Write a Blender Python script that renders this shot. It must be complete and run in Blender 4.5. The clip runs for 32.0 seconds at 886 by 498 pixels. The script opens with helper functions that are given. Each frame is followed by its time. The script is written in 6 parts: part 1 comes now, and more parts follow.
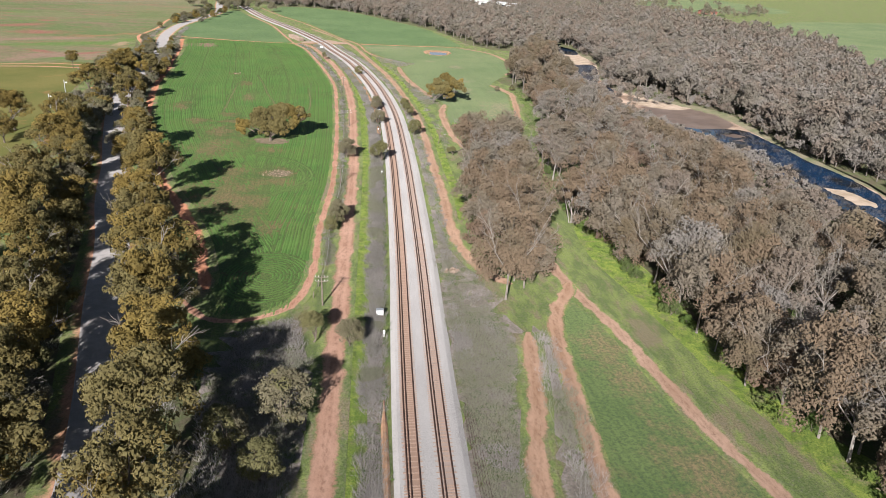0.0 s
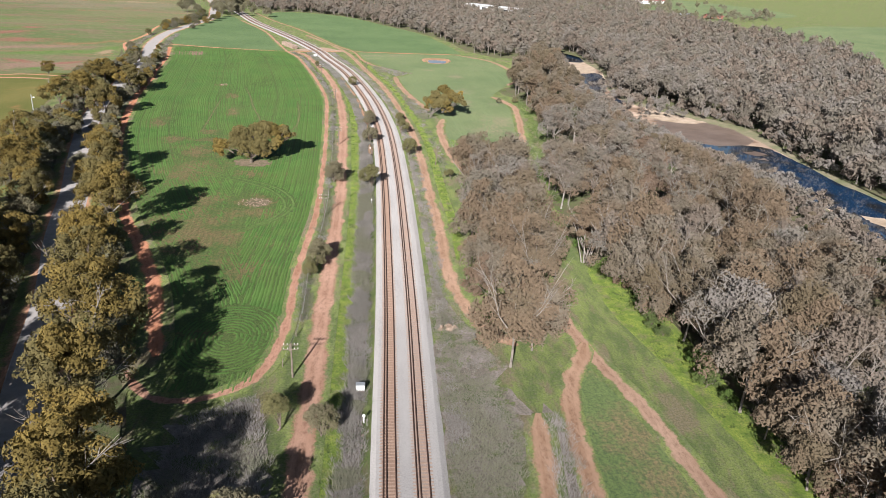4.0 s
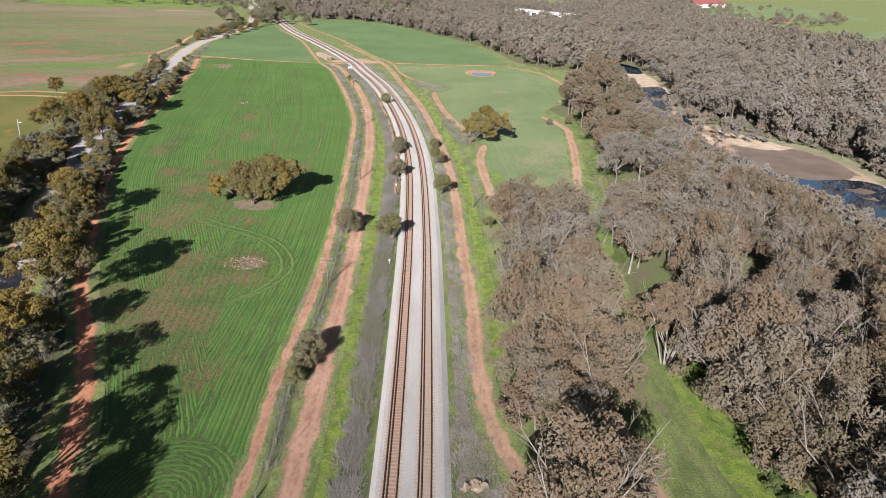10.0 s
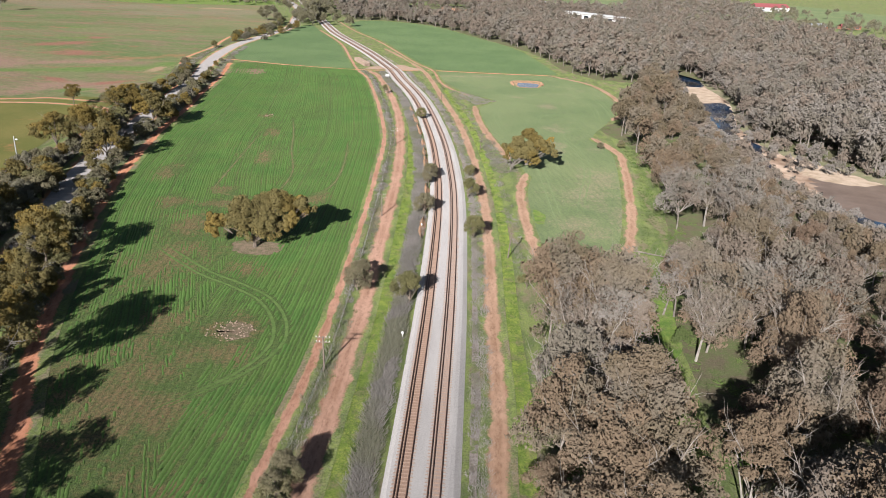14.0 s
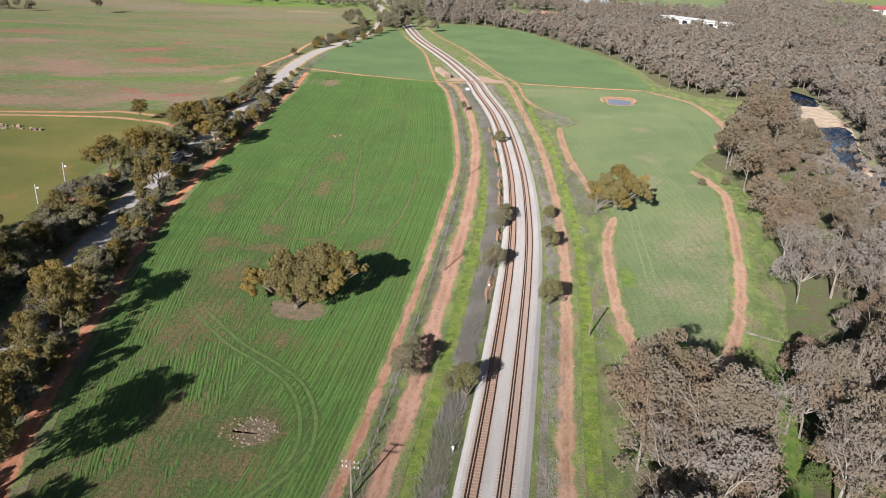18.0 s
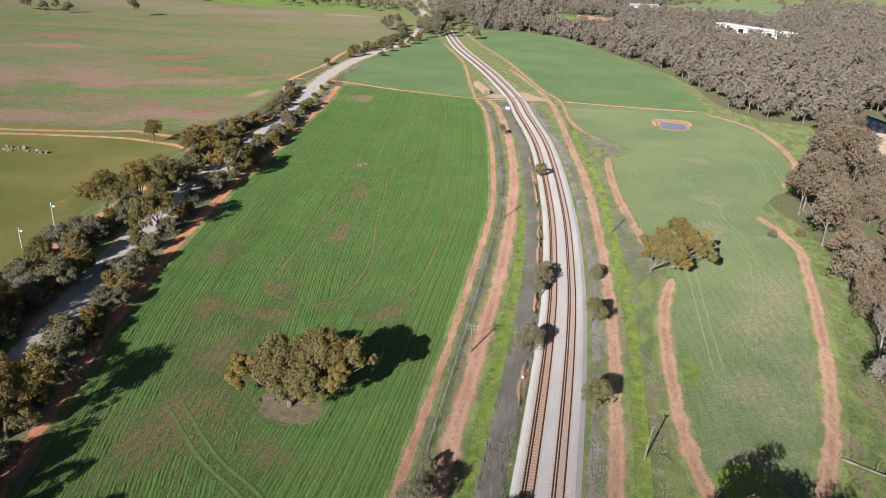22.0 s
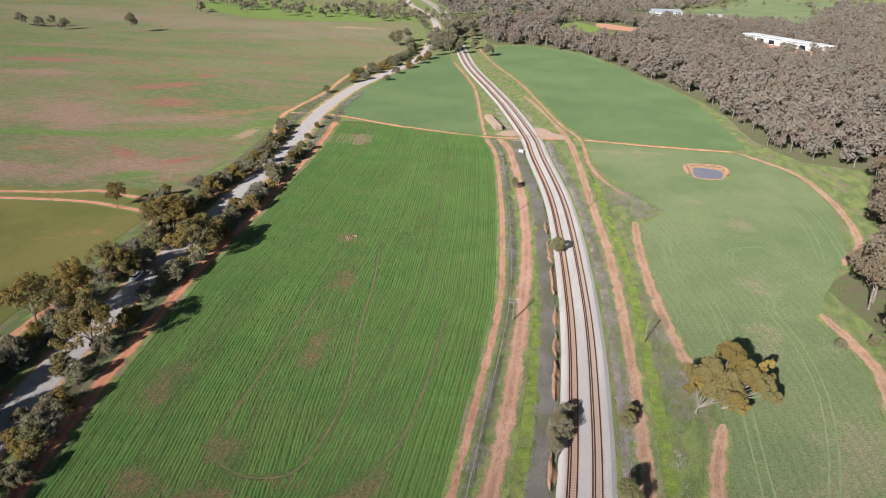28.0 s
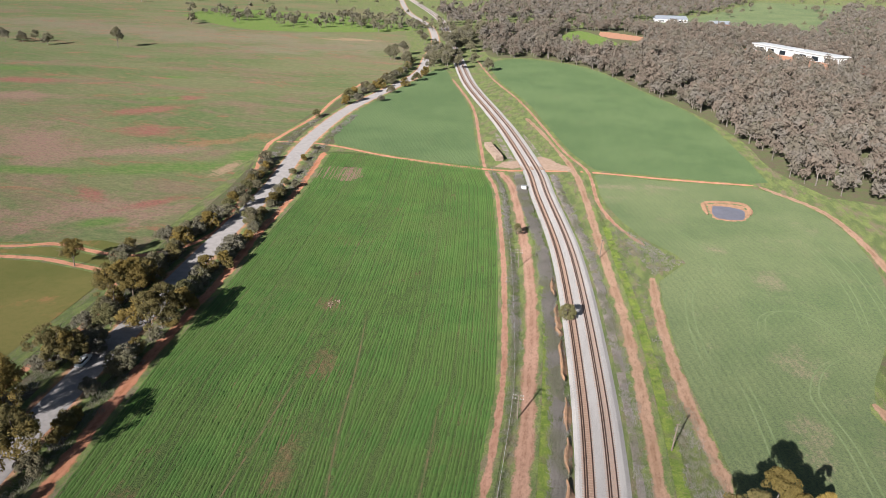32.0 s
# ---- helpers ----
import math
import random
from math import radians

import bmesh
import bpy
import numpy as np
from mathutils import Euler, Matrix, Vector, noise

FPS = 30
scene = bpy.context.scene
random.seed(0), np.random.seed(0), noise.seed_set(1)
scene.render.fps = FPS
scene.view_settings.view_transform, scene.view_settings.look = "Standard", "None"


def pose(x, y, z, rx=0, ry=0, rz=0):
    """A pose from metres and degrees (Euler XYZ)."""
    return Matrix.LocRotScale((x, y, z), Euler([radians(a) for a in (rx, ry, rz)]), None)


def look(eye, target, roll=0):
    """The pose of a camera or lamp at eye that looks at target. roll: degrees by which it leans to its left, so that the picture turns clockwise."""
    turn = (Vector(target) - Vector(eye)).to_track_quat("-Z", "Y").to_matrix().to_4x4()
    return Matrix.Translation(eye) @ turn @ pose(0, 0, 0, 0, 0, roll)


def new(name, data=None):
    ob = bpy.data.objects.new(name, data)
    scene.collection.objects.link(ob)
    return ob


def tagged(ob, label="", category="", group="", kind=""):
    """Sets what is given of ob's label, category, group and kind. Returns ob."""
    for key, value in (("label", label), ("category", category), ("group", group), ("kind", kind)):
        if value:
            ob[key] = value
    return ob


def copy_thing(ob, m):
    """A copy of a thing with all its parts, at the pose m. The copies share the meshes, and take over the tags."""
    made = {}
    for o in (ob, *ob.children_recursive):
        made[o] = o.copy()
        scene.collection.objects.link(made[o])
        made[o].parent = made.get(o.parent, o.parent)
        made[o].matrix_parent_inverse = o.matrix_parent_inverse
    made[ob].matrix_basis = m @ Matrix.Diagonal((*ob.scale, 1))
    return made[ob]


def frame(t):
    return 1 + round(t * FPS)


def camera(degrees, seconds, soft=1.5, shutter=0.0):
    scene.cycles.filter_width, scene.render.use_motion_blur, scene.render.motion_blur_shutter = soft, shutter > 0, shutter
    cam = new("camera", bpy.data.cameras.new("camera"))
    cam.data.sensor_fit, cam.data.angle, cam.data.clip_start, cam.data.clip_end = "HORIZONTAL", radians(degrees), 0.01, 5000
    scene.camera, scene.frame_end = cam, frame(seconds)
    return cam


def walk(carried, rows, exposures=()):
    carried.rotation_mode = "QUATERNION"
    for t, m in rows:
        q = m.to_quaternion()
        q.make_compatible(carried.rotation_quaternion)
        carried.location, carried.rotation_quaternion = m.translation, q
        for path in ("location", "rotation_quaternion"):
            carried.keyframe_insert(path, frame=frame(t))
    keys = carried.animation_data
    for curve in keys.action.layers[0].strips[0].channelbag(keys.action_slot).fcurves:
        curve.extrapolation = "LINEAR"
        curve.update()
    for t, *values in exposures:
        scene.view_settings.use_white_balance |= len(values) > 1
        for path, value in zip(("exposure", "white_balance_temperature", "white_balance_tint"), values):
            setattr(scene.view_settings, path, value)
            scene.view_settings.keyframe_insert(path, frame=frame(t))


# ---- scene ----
cam = camera(62.0, 32.0, 0.9)

PATH = [
    (0, (-7.542, -56.646, 57.433), (-7.349, -54.798, 56.694), 2.8),
    (0.5, (-7.235, -54.376, 57.559), (-7.042, -52.528, 56.818), 3.0),
    (1, (-6.883, -51.884, 57.594), (-6.69, -50.035, 56.855), 2.9),
    (1.5, (-6.635, -49.34, 57.657), (-6.441, -47.491, 56.919), 3.0),
    (2, (-6.231, -46.608, 57.694), (-6.038, -44.758, 56.958), 2.9),
    (2.5, (-5.732, -43.681, 57.705), (-5.541, -41.831, 56.97), 2.8),
    (3, (-5.243, -40.628, 57.69), (-5.053, -38.777, 56.957), 2.6),
    (3.5, (-4.801, -37.661, 57.757), (-4.612, -35.81, 57.025), 2.7),
    (5.5, (-3.089, -24.621, 57.74), (-2.903, -22.769, 57.009), 2.5),
    (6, (-2.496, -21.072, 57.78), (-2.313, -19.22, 57.049), 2.3),
    (6.5, (-1.901, -17.679, 57.728), (-1.734, -15.826, 56.996), 2.2),
    (7, (-1.323, -14.444, 57.669), (-1.175, -12.589, 56.937), 2.2),
    (7.5, (-0.716, -11.369, 57.555), (-0.586, -9.512, 56.823), 2.4),
    (8, (-0.288, -8.112, 57.266), (-0.175, -6.254, 56.536), 2.0),
    (8.5, (0.124, -4.71, 57.151), (0.224, -2.851, 56.422), 2.1),
    (9, (0.531, -1.232, 57.242), (0.621, 0.628, 56.512), 2.4),
    (9.5, (0.972, 1.834, 56.994), (1.046, 3.696, 56.267), 2.0),
    (10, (1.202, 5.094, 57.033), (1.264, 6.957, 56.307), 2.0),
    (10.5, (1.732, 8.65, 57.275), (1.782, 10.512, 56.546), 2.1),
    (11, (2.332, 12.6, 57.747), (2.378, 14.461, 57.015), 2.4),
    (11.5, (2.823, 16.163, 58.013), (2.867, 18.023, 57.279), 2.3),
    (12, (3.181, 19.756, 58.424), (3.225, 21.616, 57.689), 2.4),
    (12.5, (3.391, 23.142, 58.716), (3.427, 25.001, 57.98), 2.4),
    (13, (3.52, 26.846, 58.978), (3.534, 28.706, 58.241), 2.6),
    (13.5, (3.975, 30.254, 59.028), (3.956, 32.113, 58.292), 2.5),
    (14, (4.45, 33.703, 59.245), (4.395, 35.562, 58.509), 2.5),
    (14.5, (4.602, 37.179, 59.523), (4.512, 39.036, 58.786), 2.5),
    (16.5, (4.878, 50.331, 61.802), (4.652, 52.172, 61.054), 2.4),
    (17, (5.14, 53.561, 62.149), (4.892, 55.4, 61.402), 2.2),
    (17.5, (5.026, 57.036, 62.547), (4.765, 58.872, 61.8), 2.2),
    (18, (4.94, 60.488, 63.037), (4.666, 62.322, 62.288), 2.2),
    (18.5, (4.727, 63.733, 63.668), (4.441, 65.564, 62.918), 2.2),
    (19, (4.332, 67.084, 64.54), (4.034, 68.912, 63.785), 2.3),
    (19.5, (4.15, 70.589, 64.844), (3.839, 72.415, 64.09), 2.3),
    (20, (3.77, 74.099, 65.225), (3.446, 75.923, 64.471), 2.3),
    (20.5, (3.403, 77.676, 65.639), (3.065, 79.497, 64.885), 2.3),
    (21, (3.062, 81.234, 66.19), (2.712, 83.052, 65.435), 2.3),
    (21.5, (2.624, 84.7, 66.773), (2.261, 86.516, 66.017), 2.4),
    (22, (2.079, 88.165, 67.326), (1.703, 89.978, 66.569), 2.5),
    (22.5, (1.545, 91.667, 67.917), (1.157, 93.477, 67.16), 2.4),
    (23, (1.011, 95.178, 68.703), (0.609, 96.984, 67.943), 2.3),
    (23.5, (0.381, 98.481, 69.326), (-0.025, 100.286, 68.567), 2.4),
    (24, (-0.206, 102.082, 69.981), (-0.612, 103.888, 69.222), 2.5),
    (24.5, (-0.885, 105.674, 70.669), (-1.291, 107.48, 69.91), 2.4),
    (25, (-1.591, 109.147, 71.444), (-1.996, 110.953, 70.685), 2.3),
    (25.5, (-2.009, 112.797, 72.332), (-2.416, 114.602, 71.574), 2.3),
    (27.5, (-2.45, 124.666, 77.488), (-2.866, 126.465, 76.72), 2.0),
    (28, (-2.783, 128.382, 78.395), (-3.203, 130.18, 77.628), 1.9),
    (28.5, (-3.708, 131.578, 79.308), (-4.127, 133.377, 78.541), 2.0),
    (29, (-4.501, 134.935, 80.313), (-4.918, 136.733, 79.545), 2.0),
    (29.5, (-5.065, 138.488, 81.295), (-5.484, 140.286, 80.526), 1.9),
    (30, (-5.766, 141.896, 82.186), (-6.186, 143.693, 81.415), 1.8),
    (30.5, (-6.375, 145.332, 82.996), (-6.795, 147.13, 82.226), 1.8),
    (31, (-7.002, 148.886, 83.605), (-7.423, 150.684, 82.836), 1.8),
    (31.5, (-7.379, 152.68, 84.139), (-7.802, 154.477, 83.37), 1.7),
    (32, (-7.876, 156.335, 84.635), (-8.301, 158.134, 83.87), 1.5),
]
walk(cam, [(t, look(eye, target, roll)) for t, eye, target, roll in PATH], [(0, 0.81, 6120, 10), (32, 0.78, 6180, 10)])

# ---- light ----
SHADE = Vector((0.27, 0.963, 0)).normalized()
ELEV = radians(24)
world = bpy.data.worlds.new("sky")
scene.world = world
world.use_nodes = True
wn = world.node_tree.nodes
sky = wn.new("ShaderNodeTexSky")
sky.sky_type = "NISHITA"
sky.sun_disc = False
sky.sun_elevation = ELEV
sky.sun_rotation = math.atan2(-SHADE.x, -SHADE.y)
world.node_tree.links.new(sky.outputs[0], wn["Background"].inputs[0])
wn["Background"].inputs[1].default_value = 0.041
sun = new("sun", bpy.data.lights.new("sun", "SUN"))
sun.data.energy = 5.0
sun.data.angle = radians(0.53)
sun.data.color = (1.0, 0.96, 0.93)
toward = Vector((SHADE.x * math.cos(ELEV), SHADE.y * math.cos(ELEV), -math.sin(ELEV)))
sun.matrix_world = look((0, 0, 300), Vector((0, 0, 300)) + toward)

# ---- materials ----


class Mat:
    """A small builder of node materials."""

    def __init__(self, name, rough=0.9, spec=0.2):
        self.m = bpy.data.materials.new(name)
        self.m.use_nodes = True
        self.t = self.m.node_tree
        self.b = self.t.nodes["Principled BSDF"]
        self.b.inputs["Roughness"].default_value = rough
        self.b.inputs["Specular IOR Level"].default_value = spec
        if rough >= 0.8:
            self.b.inputs["Diffuse Roughness"].default_value = 1.0

    def n(self, kind, **kw):
        node = self.t.nodes.new(kind)
        for k, v in kw.items():
            if k == "op":
                node.operation = v
            elif k == "blend":
                node.blend_type = v
        return node

    def link(self, a, b):
        self.t.links.new(a, b)

    def pos(self, scale=(1, 1, 1), uv=False):
        tc = self.n("ShaderNodeTexCoord") if uv else self.n("ShaderNodeNewGeometry")
        mp = self.n("ShaderNodeMapping")
        mp.inputs["Scale"].default_value = scale
        self.link(tc.outputs["UV"] if uv else tc.outputs["Position"], mp.inputs[0])
        return mp.outputs[0]

    def noise(self, scale, detail=4, rough=0.6, stretch=(1, 1, 1), uv=False, dist=0.0):
        nz = self.n("ShaderNodeTexNoise")
        nz.inputs["Scale"].default_value = scale
        nz.inputs["Detail"].default_value = detail
        nz.inputs["Roughness"].default_value = rough
        nz.inputs["Distortion"].default_value = dist
        self.link(self.pos(stretch, uv), nz.inputs["Vector"])
        return nz.outputs["Fac"]

    def math(self, op, a, b=0.0):
        nd = self.n("ShaderNodeMath", op=op)
        for i, v in enumerate((a, b)):
            if isinstance(v, (int, float)):
                nd.inputs[i].default_value = v
            else:
                self.link(v, nd.inputs[i])
        return nd.outputs[0]

    def ramp(self, fac, lo, hi, a=0.0, b=1.0):
        r = self.n("ShaderNodeMapRange")
        r.interpolation_type = "SMOOTHSTEP"
        for i, v in ((1, lo), (2, hi), (3, a), (4, b)):
            r.inputs[i].default_value = v
        self.link(fac, r.inputs[0])
        return r.outputs[0]

    def mix(self, fac, a, b, blend="MIX"):
        mx = self.n("ShaderNodeMixRGB", blend=blend)
        for i, v in enumerate((fac, a, b)):
            if isinstance(v, (int, float)):
                mx.inputs[i].default_value = v
            elif isinstance(v, tuple):
                mx.inputs[i].default_value = (*v, 1)
            else:
                self.link(v, mx.inputs[i])
        return mx.outputs[0]

    def spots(self, places, wobble=1.0, scale=0.12, soft=0.5):
        """A ragged mask of stains: x, y, two half-lengths and the turn of each."""
        best = None
        for x, y, rx, ry, turn in places:
            mp = self.n("ShaderNodeMapping")
            mp.vector_type = "TEXTURE"
            mp.inputs["Location"].default_value = (x, y, 0)
            mp.inputs["Rotation"].default_value = (0, 0, turn)
            mp.inputs["Scale"].default_value = (rx, ry, 1e5)
            self.link(self.n("ShaderNodeNewGeometry").outputs["Position"], mp.inputs[0])
            far = self.n("ShaderNodeVectorMath", op="LENGTH")
            self.link(mp.outputs[0], far.inputs[0])
            d = far.outputs["Value"]
            best = d if best is None else self.math("MINIMUM", best, d)
        rag = self.math("ADD", self.noise(scale, 6, 0.7), self.math("MULTIPLY", self.noise(scale * 7, 5, 0.75), 0.6))
        best = self.math("ADD", best, self.math("MULTIPLY", self.math("SUBTRACT", rag, 0.8), 5.0 * wobble))
        return self.ramp(best, 1.0 - soft, 1.0 + soft * 0.4, 1.0, 0.0)

    def uv(self):
        tc = self.n("ShaderNodeTexCoord")
        sp = self.n("ShaderNodeSeparateXYZ")
        self.link(tc.outputs["UV"], sp.inputs[0])
        return sp.outputs[0], sp.outputs[1]

    def random(self):
        return self.n("ShaderNodeObjectInfo").outputs["Random"]

    def island(self):
        return self.n("ShaderNodeNewGeometry").outputs["Random Per Island"]

    def bump(self, height, strength=0.5, distance=0.1):
        bp = self.n("ShaderNodeBump")
        bp.inputs["Strength"].default_value = strength
        bp.inputs["Distance"].default_value = distance
        self.link(height, bp.inputs["Height"])
        self.link(bp.outputs[0], self.b.inputs["Normal"])

    def done(self, colour):
        if isinstance(colour, tuple):
            self.b.inputs["Base Color"].default_value = (*colour, 1)
        else:
            self.link(colour, self.b.inputs["Base Color"])
        return self.m


GRASS = (0.095, 0.12, 0.042)
GRASS_HI = (0.165, 0.19, 0.06)
DRY = (0.17, 0.135, 0.085)
GREY = (0.16, 0.135, 0.115)
RED = (0.36, 0.155, 0.085)
SAND = (0.43, 0.28, 0.18)


def grass_colour(k):
    """Verge grass: green and yellow-green with dry and grey patches."""
    c = k.mix(k.ramp(k.noise(0.35, 5, 0.65, (1, 0.35, 1)), 0.4, 0.62), GRASS, GRASS_HI)
    c = k.mix(k.ramp(k.noise(0.22, 6, 0.7, (1, 0.3, 1)), 0.5, 0.62), c, DRY)
    c = k.mix(k.ramp(k.noise(1.6, 4, 0.7), 0.45, 0.75, 0, 0.6), c, GREY)
    return k.mix(k.ramp(k.noise(3.4, 5, 0.8), 0.4, 0.66, 0, 0.7), c, (0.04, 0.055, 0.015))


def m_verge():
    k = Mat("verge_grass", 0.95, 0.1)
    k.bump(k.noise(4.0, 6, 0.75), 0.7, 0.25)
    return k.done(grass_colour(k))


def m_dry():
    """Matted grey weeds with green patches showing through."""
    k = Mat("matted_dry_weeds", 0.95, 0.1)
    c = k.mix(k.ramp(k.noise(0.5, 6, 0.7, (1, 0.6, 1)), 0.38, 0.62), (0.265, 0.222, 0.198), (0.17, 0.142, 0.112))
    c = k.mix(k.ramp(k.noise(2.6, 5, 0.8), 0.42, 0.68, 0, 0.7), c, (0.085, 0.075, 0.06))
    c = k.mix(k.ramp(k.noise(0.16, 6, 0.72), 0.49, 0.56, 0, 0.9), c, grass_colour(k))
    k.bump(k.noise(3.0, 6, 0.8), 0.9, 0.3)
    return k.done(c)


def m_lush(name, a, b):
    k = Mat(name, 0.9, 0.15)
    c = k.mix(k.ramp(k.noise(0.5, 5, 0.6), 0.38, 0.62), a, b)
    c = k.mix(k.ramp(k.noise(0.3, 5, 0.7), 0.48, 0.66, 0, 0.8), c, DRY)
    c = k.mix(k.ramp(k.noise(3.0, 5, 0.8), 0.4, 0.66, 0, 0.7), c, (0.05, 0.10, 0.012))
    k.bump(k.noise(3.5, 6, 0.75), 0.8, 0.3)
    return k.done(c)


def m_crop(name, dark, light, bare, amount, stains, row=1.7, comb=0.4):
    """Cereal crop: broad tone changes, thin places and stains where soil shows, and fine broken rows."""
    k = Mat(name, 0.9, 0.15)
    g = k.n("ShaderNodeNewGeometry")
    sp = k.n("ShaderNodeSeparateXYZ")
    k.link(g.outputs["Position"], sp.inputs[0])
    x, y = sp.outputs[0], sp.outputs[1]
    bend = k.math("MULTIPLY", k.math("POWER", k.math("MAXIMUM", k.math("SUBTRACT", y, 190.0), 0.0), 2.0), 0.00072)
    u = k.math("ADD", k.math("ADD", x, bend), k.math("MULTIPLY", y, 0.10))
    u = k.math("ADD", u, k.math("MULTIPLY", k.noise(0.012, 2, 0.4), 9.0))
    u = k.math("ADD", u, k.math("MULTIPLY", k.noise(0.7, 3, 0.6), 0.5))
    rows = k.math("SINE", k.math("MULTIPLY", u, 2 * math.pi / row))
    c = k.mix(k.ramp(k.noise(0.022, 5, 0.6), 0.35, 0.65), dark, light)
    c = k.mix(k.ramp(k.noise(0.16, 6, 0.7, (1, 0.3, 1)), 0.4, 0.75, 0, 0.5), c, light)
    soil = k.math("MULTIPLY", k.ramp(k.noise(0.05, 6, 0.75), 0.55, 0.72), amount)
    soil = k.math("MAXIMUM", soil, k.math("MULTIPLY", k.spots(stains, 1.0, 0.14, 0.9), 0.7))
    soil = k.math("MULTIPLY", soil, k.ramp(k.noise(1.1, 6, 0.8, (1, 0.4, 1)), 0.36, 0.58, 0.25, 1.0))
    c = k.mix(soil, c, bare)
    streak = k.math("MULTIPLY", k.ramp(rows, 0.1, 0.9), k.ramp(k.noise(0.9, 5, 0.7, (1, 0.08, 1)), 0.36, 0.6))
    c = k.mix(k.math("MULTIPLY", streak, comb), c, (dark[0] * 0.5, dark[1] * 0.55, dark[2] * 0.6))
    c = k.mix(k.ramp(k.noise(2.0, 6, 0.85), 0.42, 0.62, 0, 0.7), c, (dark[0] * 0.5, dark[1] * 0.5, dark[2] * 0.8))
    k.bump(k.math("ADD", k.noise(3.0, 6, 0.75), k.math("MULTIPLY", rows, 0.1)), 0.8, 0.25)
    return k.done(c)


def m_paddock():
    """Grazed pasture: green flats, straw slopes, and ragged scalds of pink, red and orange soil."""
    k = Mat("paddock_pasture", 0.95, 0.1)
    c = k.mix(k.ramp(k.noise(0.011, 6, 0.65, (0.6, 1.3, 1), dist=0.6), 0.4, 0.6), (0.08, 0.112, 0.04), (0.125, 0.128, 0.06))
    c = k.mix(k.math("MULTIPLY", k.spots([(-430, 805, 260, 60, -0.1), (-250, 765, 110, 45, 0.2), (-330, 900, 60, 20, 0.3)], 0.8, 0.015, 0.8), 0.8), c, (0.17, 0.135, 0.095))
    c = k.mix(k.ramp(k.noise(0.02, 8, 0.74, (0.7, 1.6, 1), dist=1.0), 0.47, 0.63, 0, 0.75), c, (0.17, 0.105, 0.078))
    c = k.mix(k.ramp(k.noise(0.035, 8, 0.76, (0.6, 1.4, 1), dist=1.5), 0.53, 0.66, 0, 0.8), c, (0.235, 0.098, 0.066))
    pink = [(-252, 418, 50, 20, -0.9), (-210, 420, 34, 9, 0.58), (-290, 400, 40, 22, -0.6), (-175, 352, 30, 17, 0.62), (-215, 335, 34, 12, 0.2), (-340, 505, 34, 12, 0.2), (-450, 480, 60, 20, 0.1)]
    c = k.mix(k.math("MULTIPLY", k.spots(pink, 0.6, 0.05, 0.7), 0.85), c, (0.215, 0.125, 0.10))
    red = [(-222, 456, 17, 11, 0.1), (-372, 546, 30, 10, 0.2), (-250, 530, 12, 8, 0.5), (-250, 495, 26, 10, 0.9), (-160, 366, 14, 4, 0.9), (-186, 368, 12, 4, -0.6)]
    c = k.mix(k.math("MULTIPLY", k.spots(red, 0.4, 0.08, 0.7), 0.85), c, (0.22, 0.08, 0.068))
    orange = [(-183, 446, 26, 5, 0.75), (-166, 466, 8, 5, 0.5), (-119, 236, 5, 14, 0.2), (-128, 205, 8, 10, 0.3)]
    c = k.mix(k.math("MULTIPLY", k.spots(orange, 0.9, 0.1, 0.6), 0.6), c, (0.25, 0.115, 0.065))
    green = [(-181, 404, 38, 9, 0.45), (-158, 428, 9, 12, 0.2), (-165, 345, 9, 5, 0.6), (-408, 580, 20, 9, 0.1), (-255, 527, 6, 6, 0), (-263, 522, 6, 5, 0), (-291, 588, 12, 5, 0), (-230, 385, 34, 6, 0.2)]
    c = k.mix(k.math("MULTIPLY", k.spots(green, 0.3, 0.1, 0.6), 0.95), c, (0.082, 0.135, 0.032))
    c = k.mix(k.spots([(-157, 411, 4, 10, 0), (-255, 828, 24, 6, -0.2), (-268, 821, 20, 5, 0.1)], 0.7, 0.2, 0.5), c, (0.27, 0.18, 0.115))
    c = k.mix(k.ramp(k.noise(0.13, 6, 0.75), 0.56, 0.72, 0, 0.6), c, (0.06, 0.09, 0.028))
    c = k.mix(k.ramp(k.noise(0.9, 5, 0.75), 0.4, 0.7, 0, 0.6), c, (0.05, 0.062, 0.028))
    c = k.mix(k.ramp(k.noise(0.32, 7, 0.8, (0.7, 1.4, 1)), 0.45, 0.65, 0, 0.5), c, (0.19, 0.165, 0.085))
    k.bump(k.noise(1.5, 6, 0.75), 0.7, 0.3)
    return k.done(c)


def m_meadow():
    k = Mat("meadow_grass", 0.95, 0.1)
    c = k.mix(k.ramp(k.noise(0.03, 5, 0.6), 0.35, 0.65), (0.088, 0.088, 0.026), (0.125, 0.108, 0.036))
    c = k.mix(k.ramp(k.noise(0.05, 5, 0.7), 0.58, 0.72, 0, 0.6), c, (0.30, 0.13, 0.07))
    c = k.mix(k.ramp(k.noise(0.6, 5, 0.7), 0.4, 0.8, 0, 0.4), c, (0.06, 0.08, 0.015))
    k.bump(k.noise(2, 5, 0.7), 0.5, 0.2)
    return k.done(c)


def m_litter():
    k = Mat("forest_floor_litter", 0.95, 0.1)
    c = k.mix(k.ramp(k.noise(0.25, 6, 0.7), 0.38, 0.62), (0.085, 0.068, 0.045), (0.072, 0.09, 0.032))
    c = k.mix(k.ramp(k.noise(2.5, 5, 0.7), 0.45, 0.7, 0, 0.6), c, (0.14, 0.115, 0.08))
    k.bump(k.noise(2, 6, 0.75), 0.8, 0.3)
    return k.done(c)


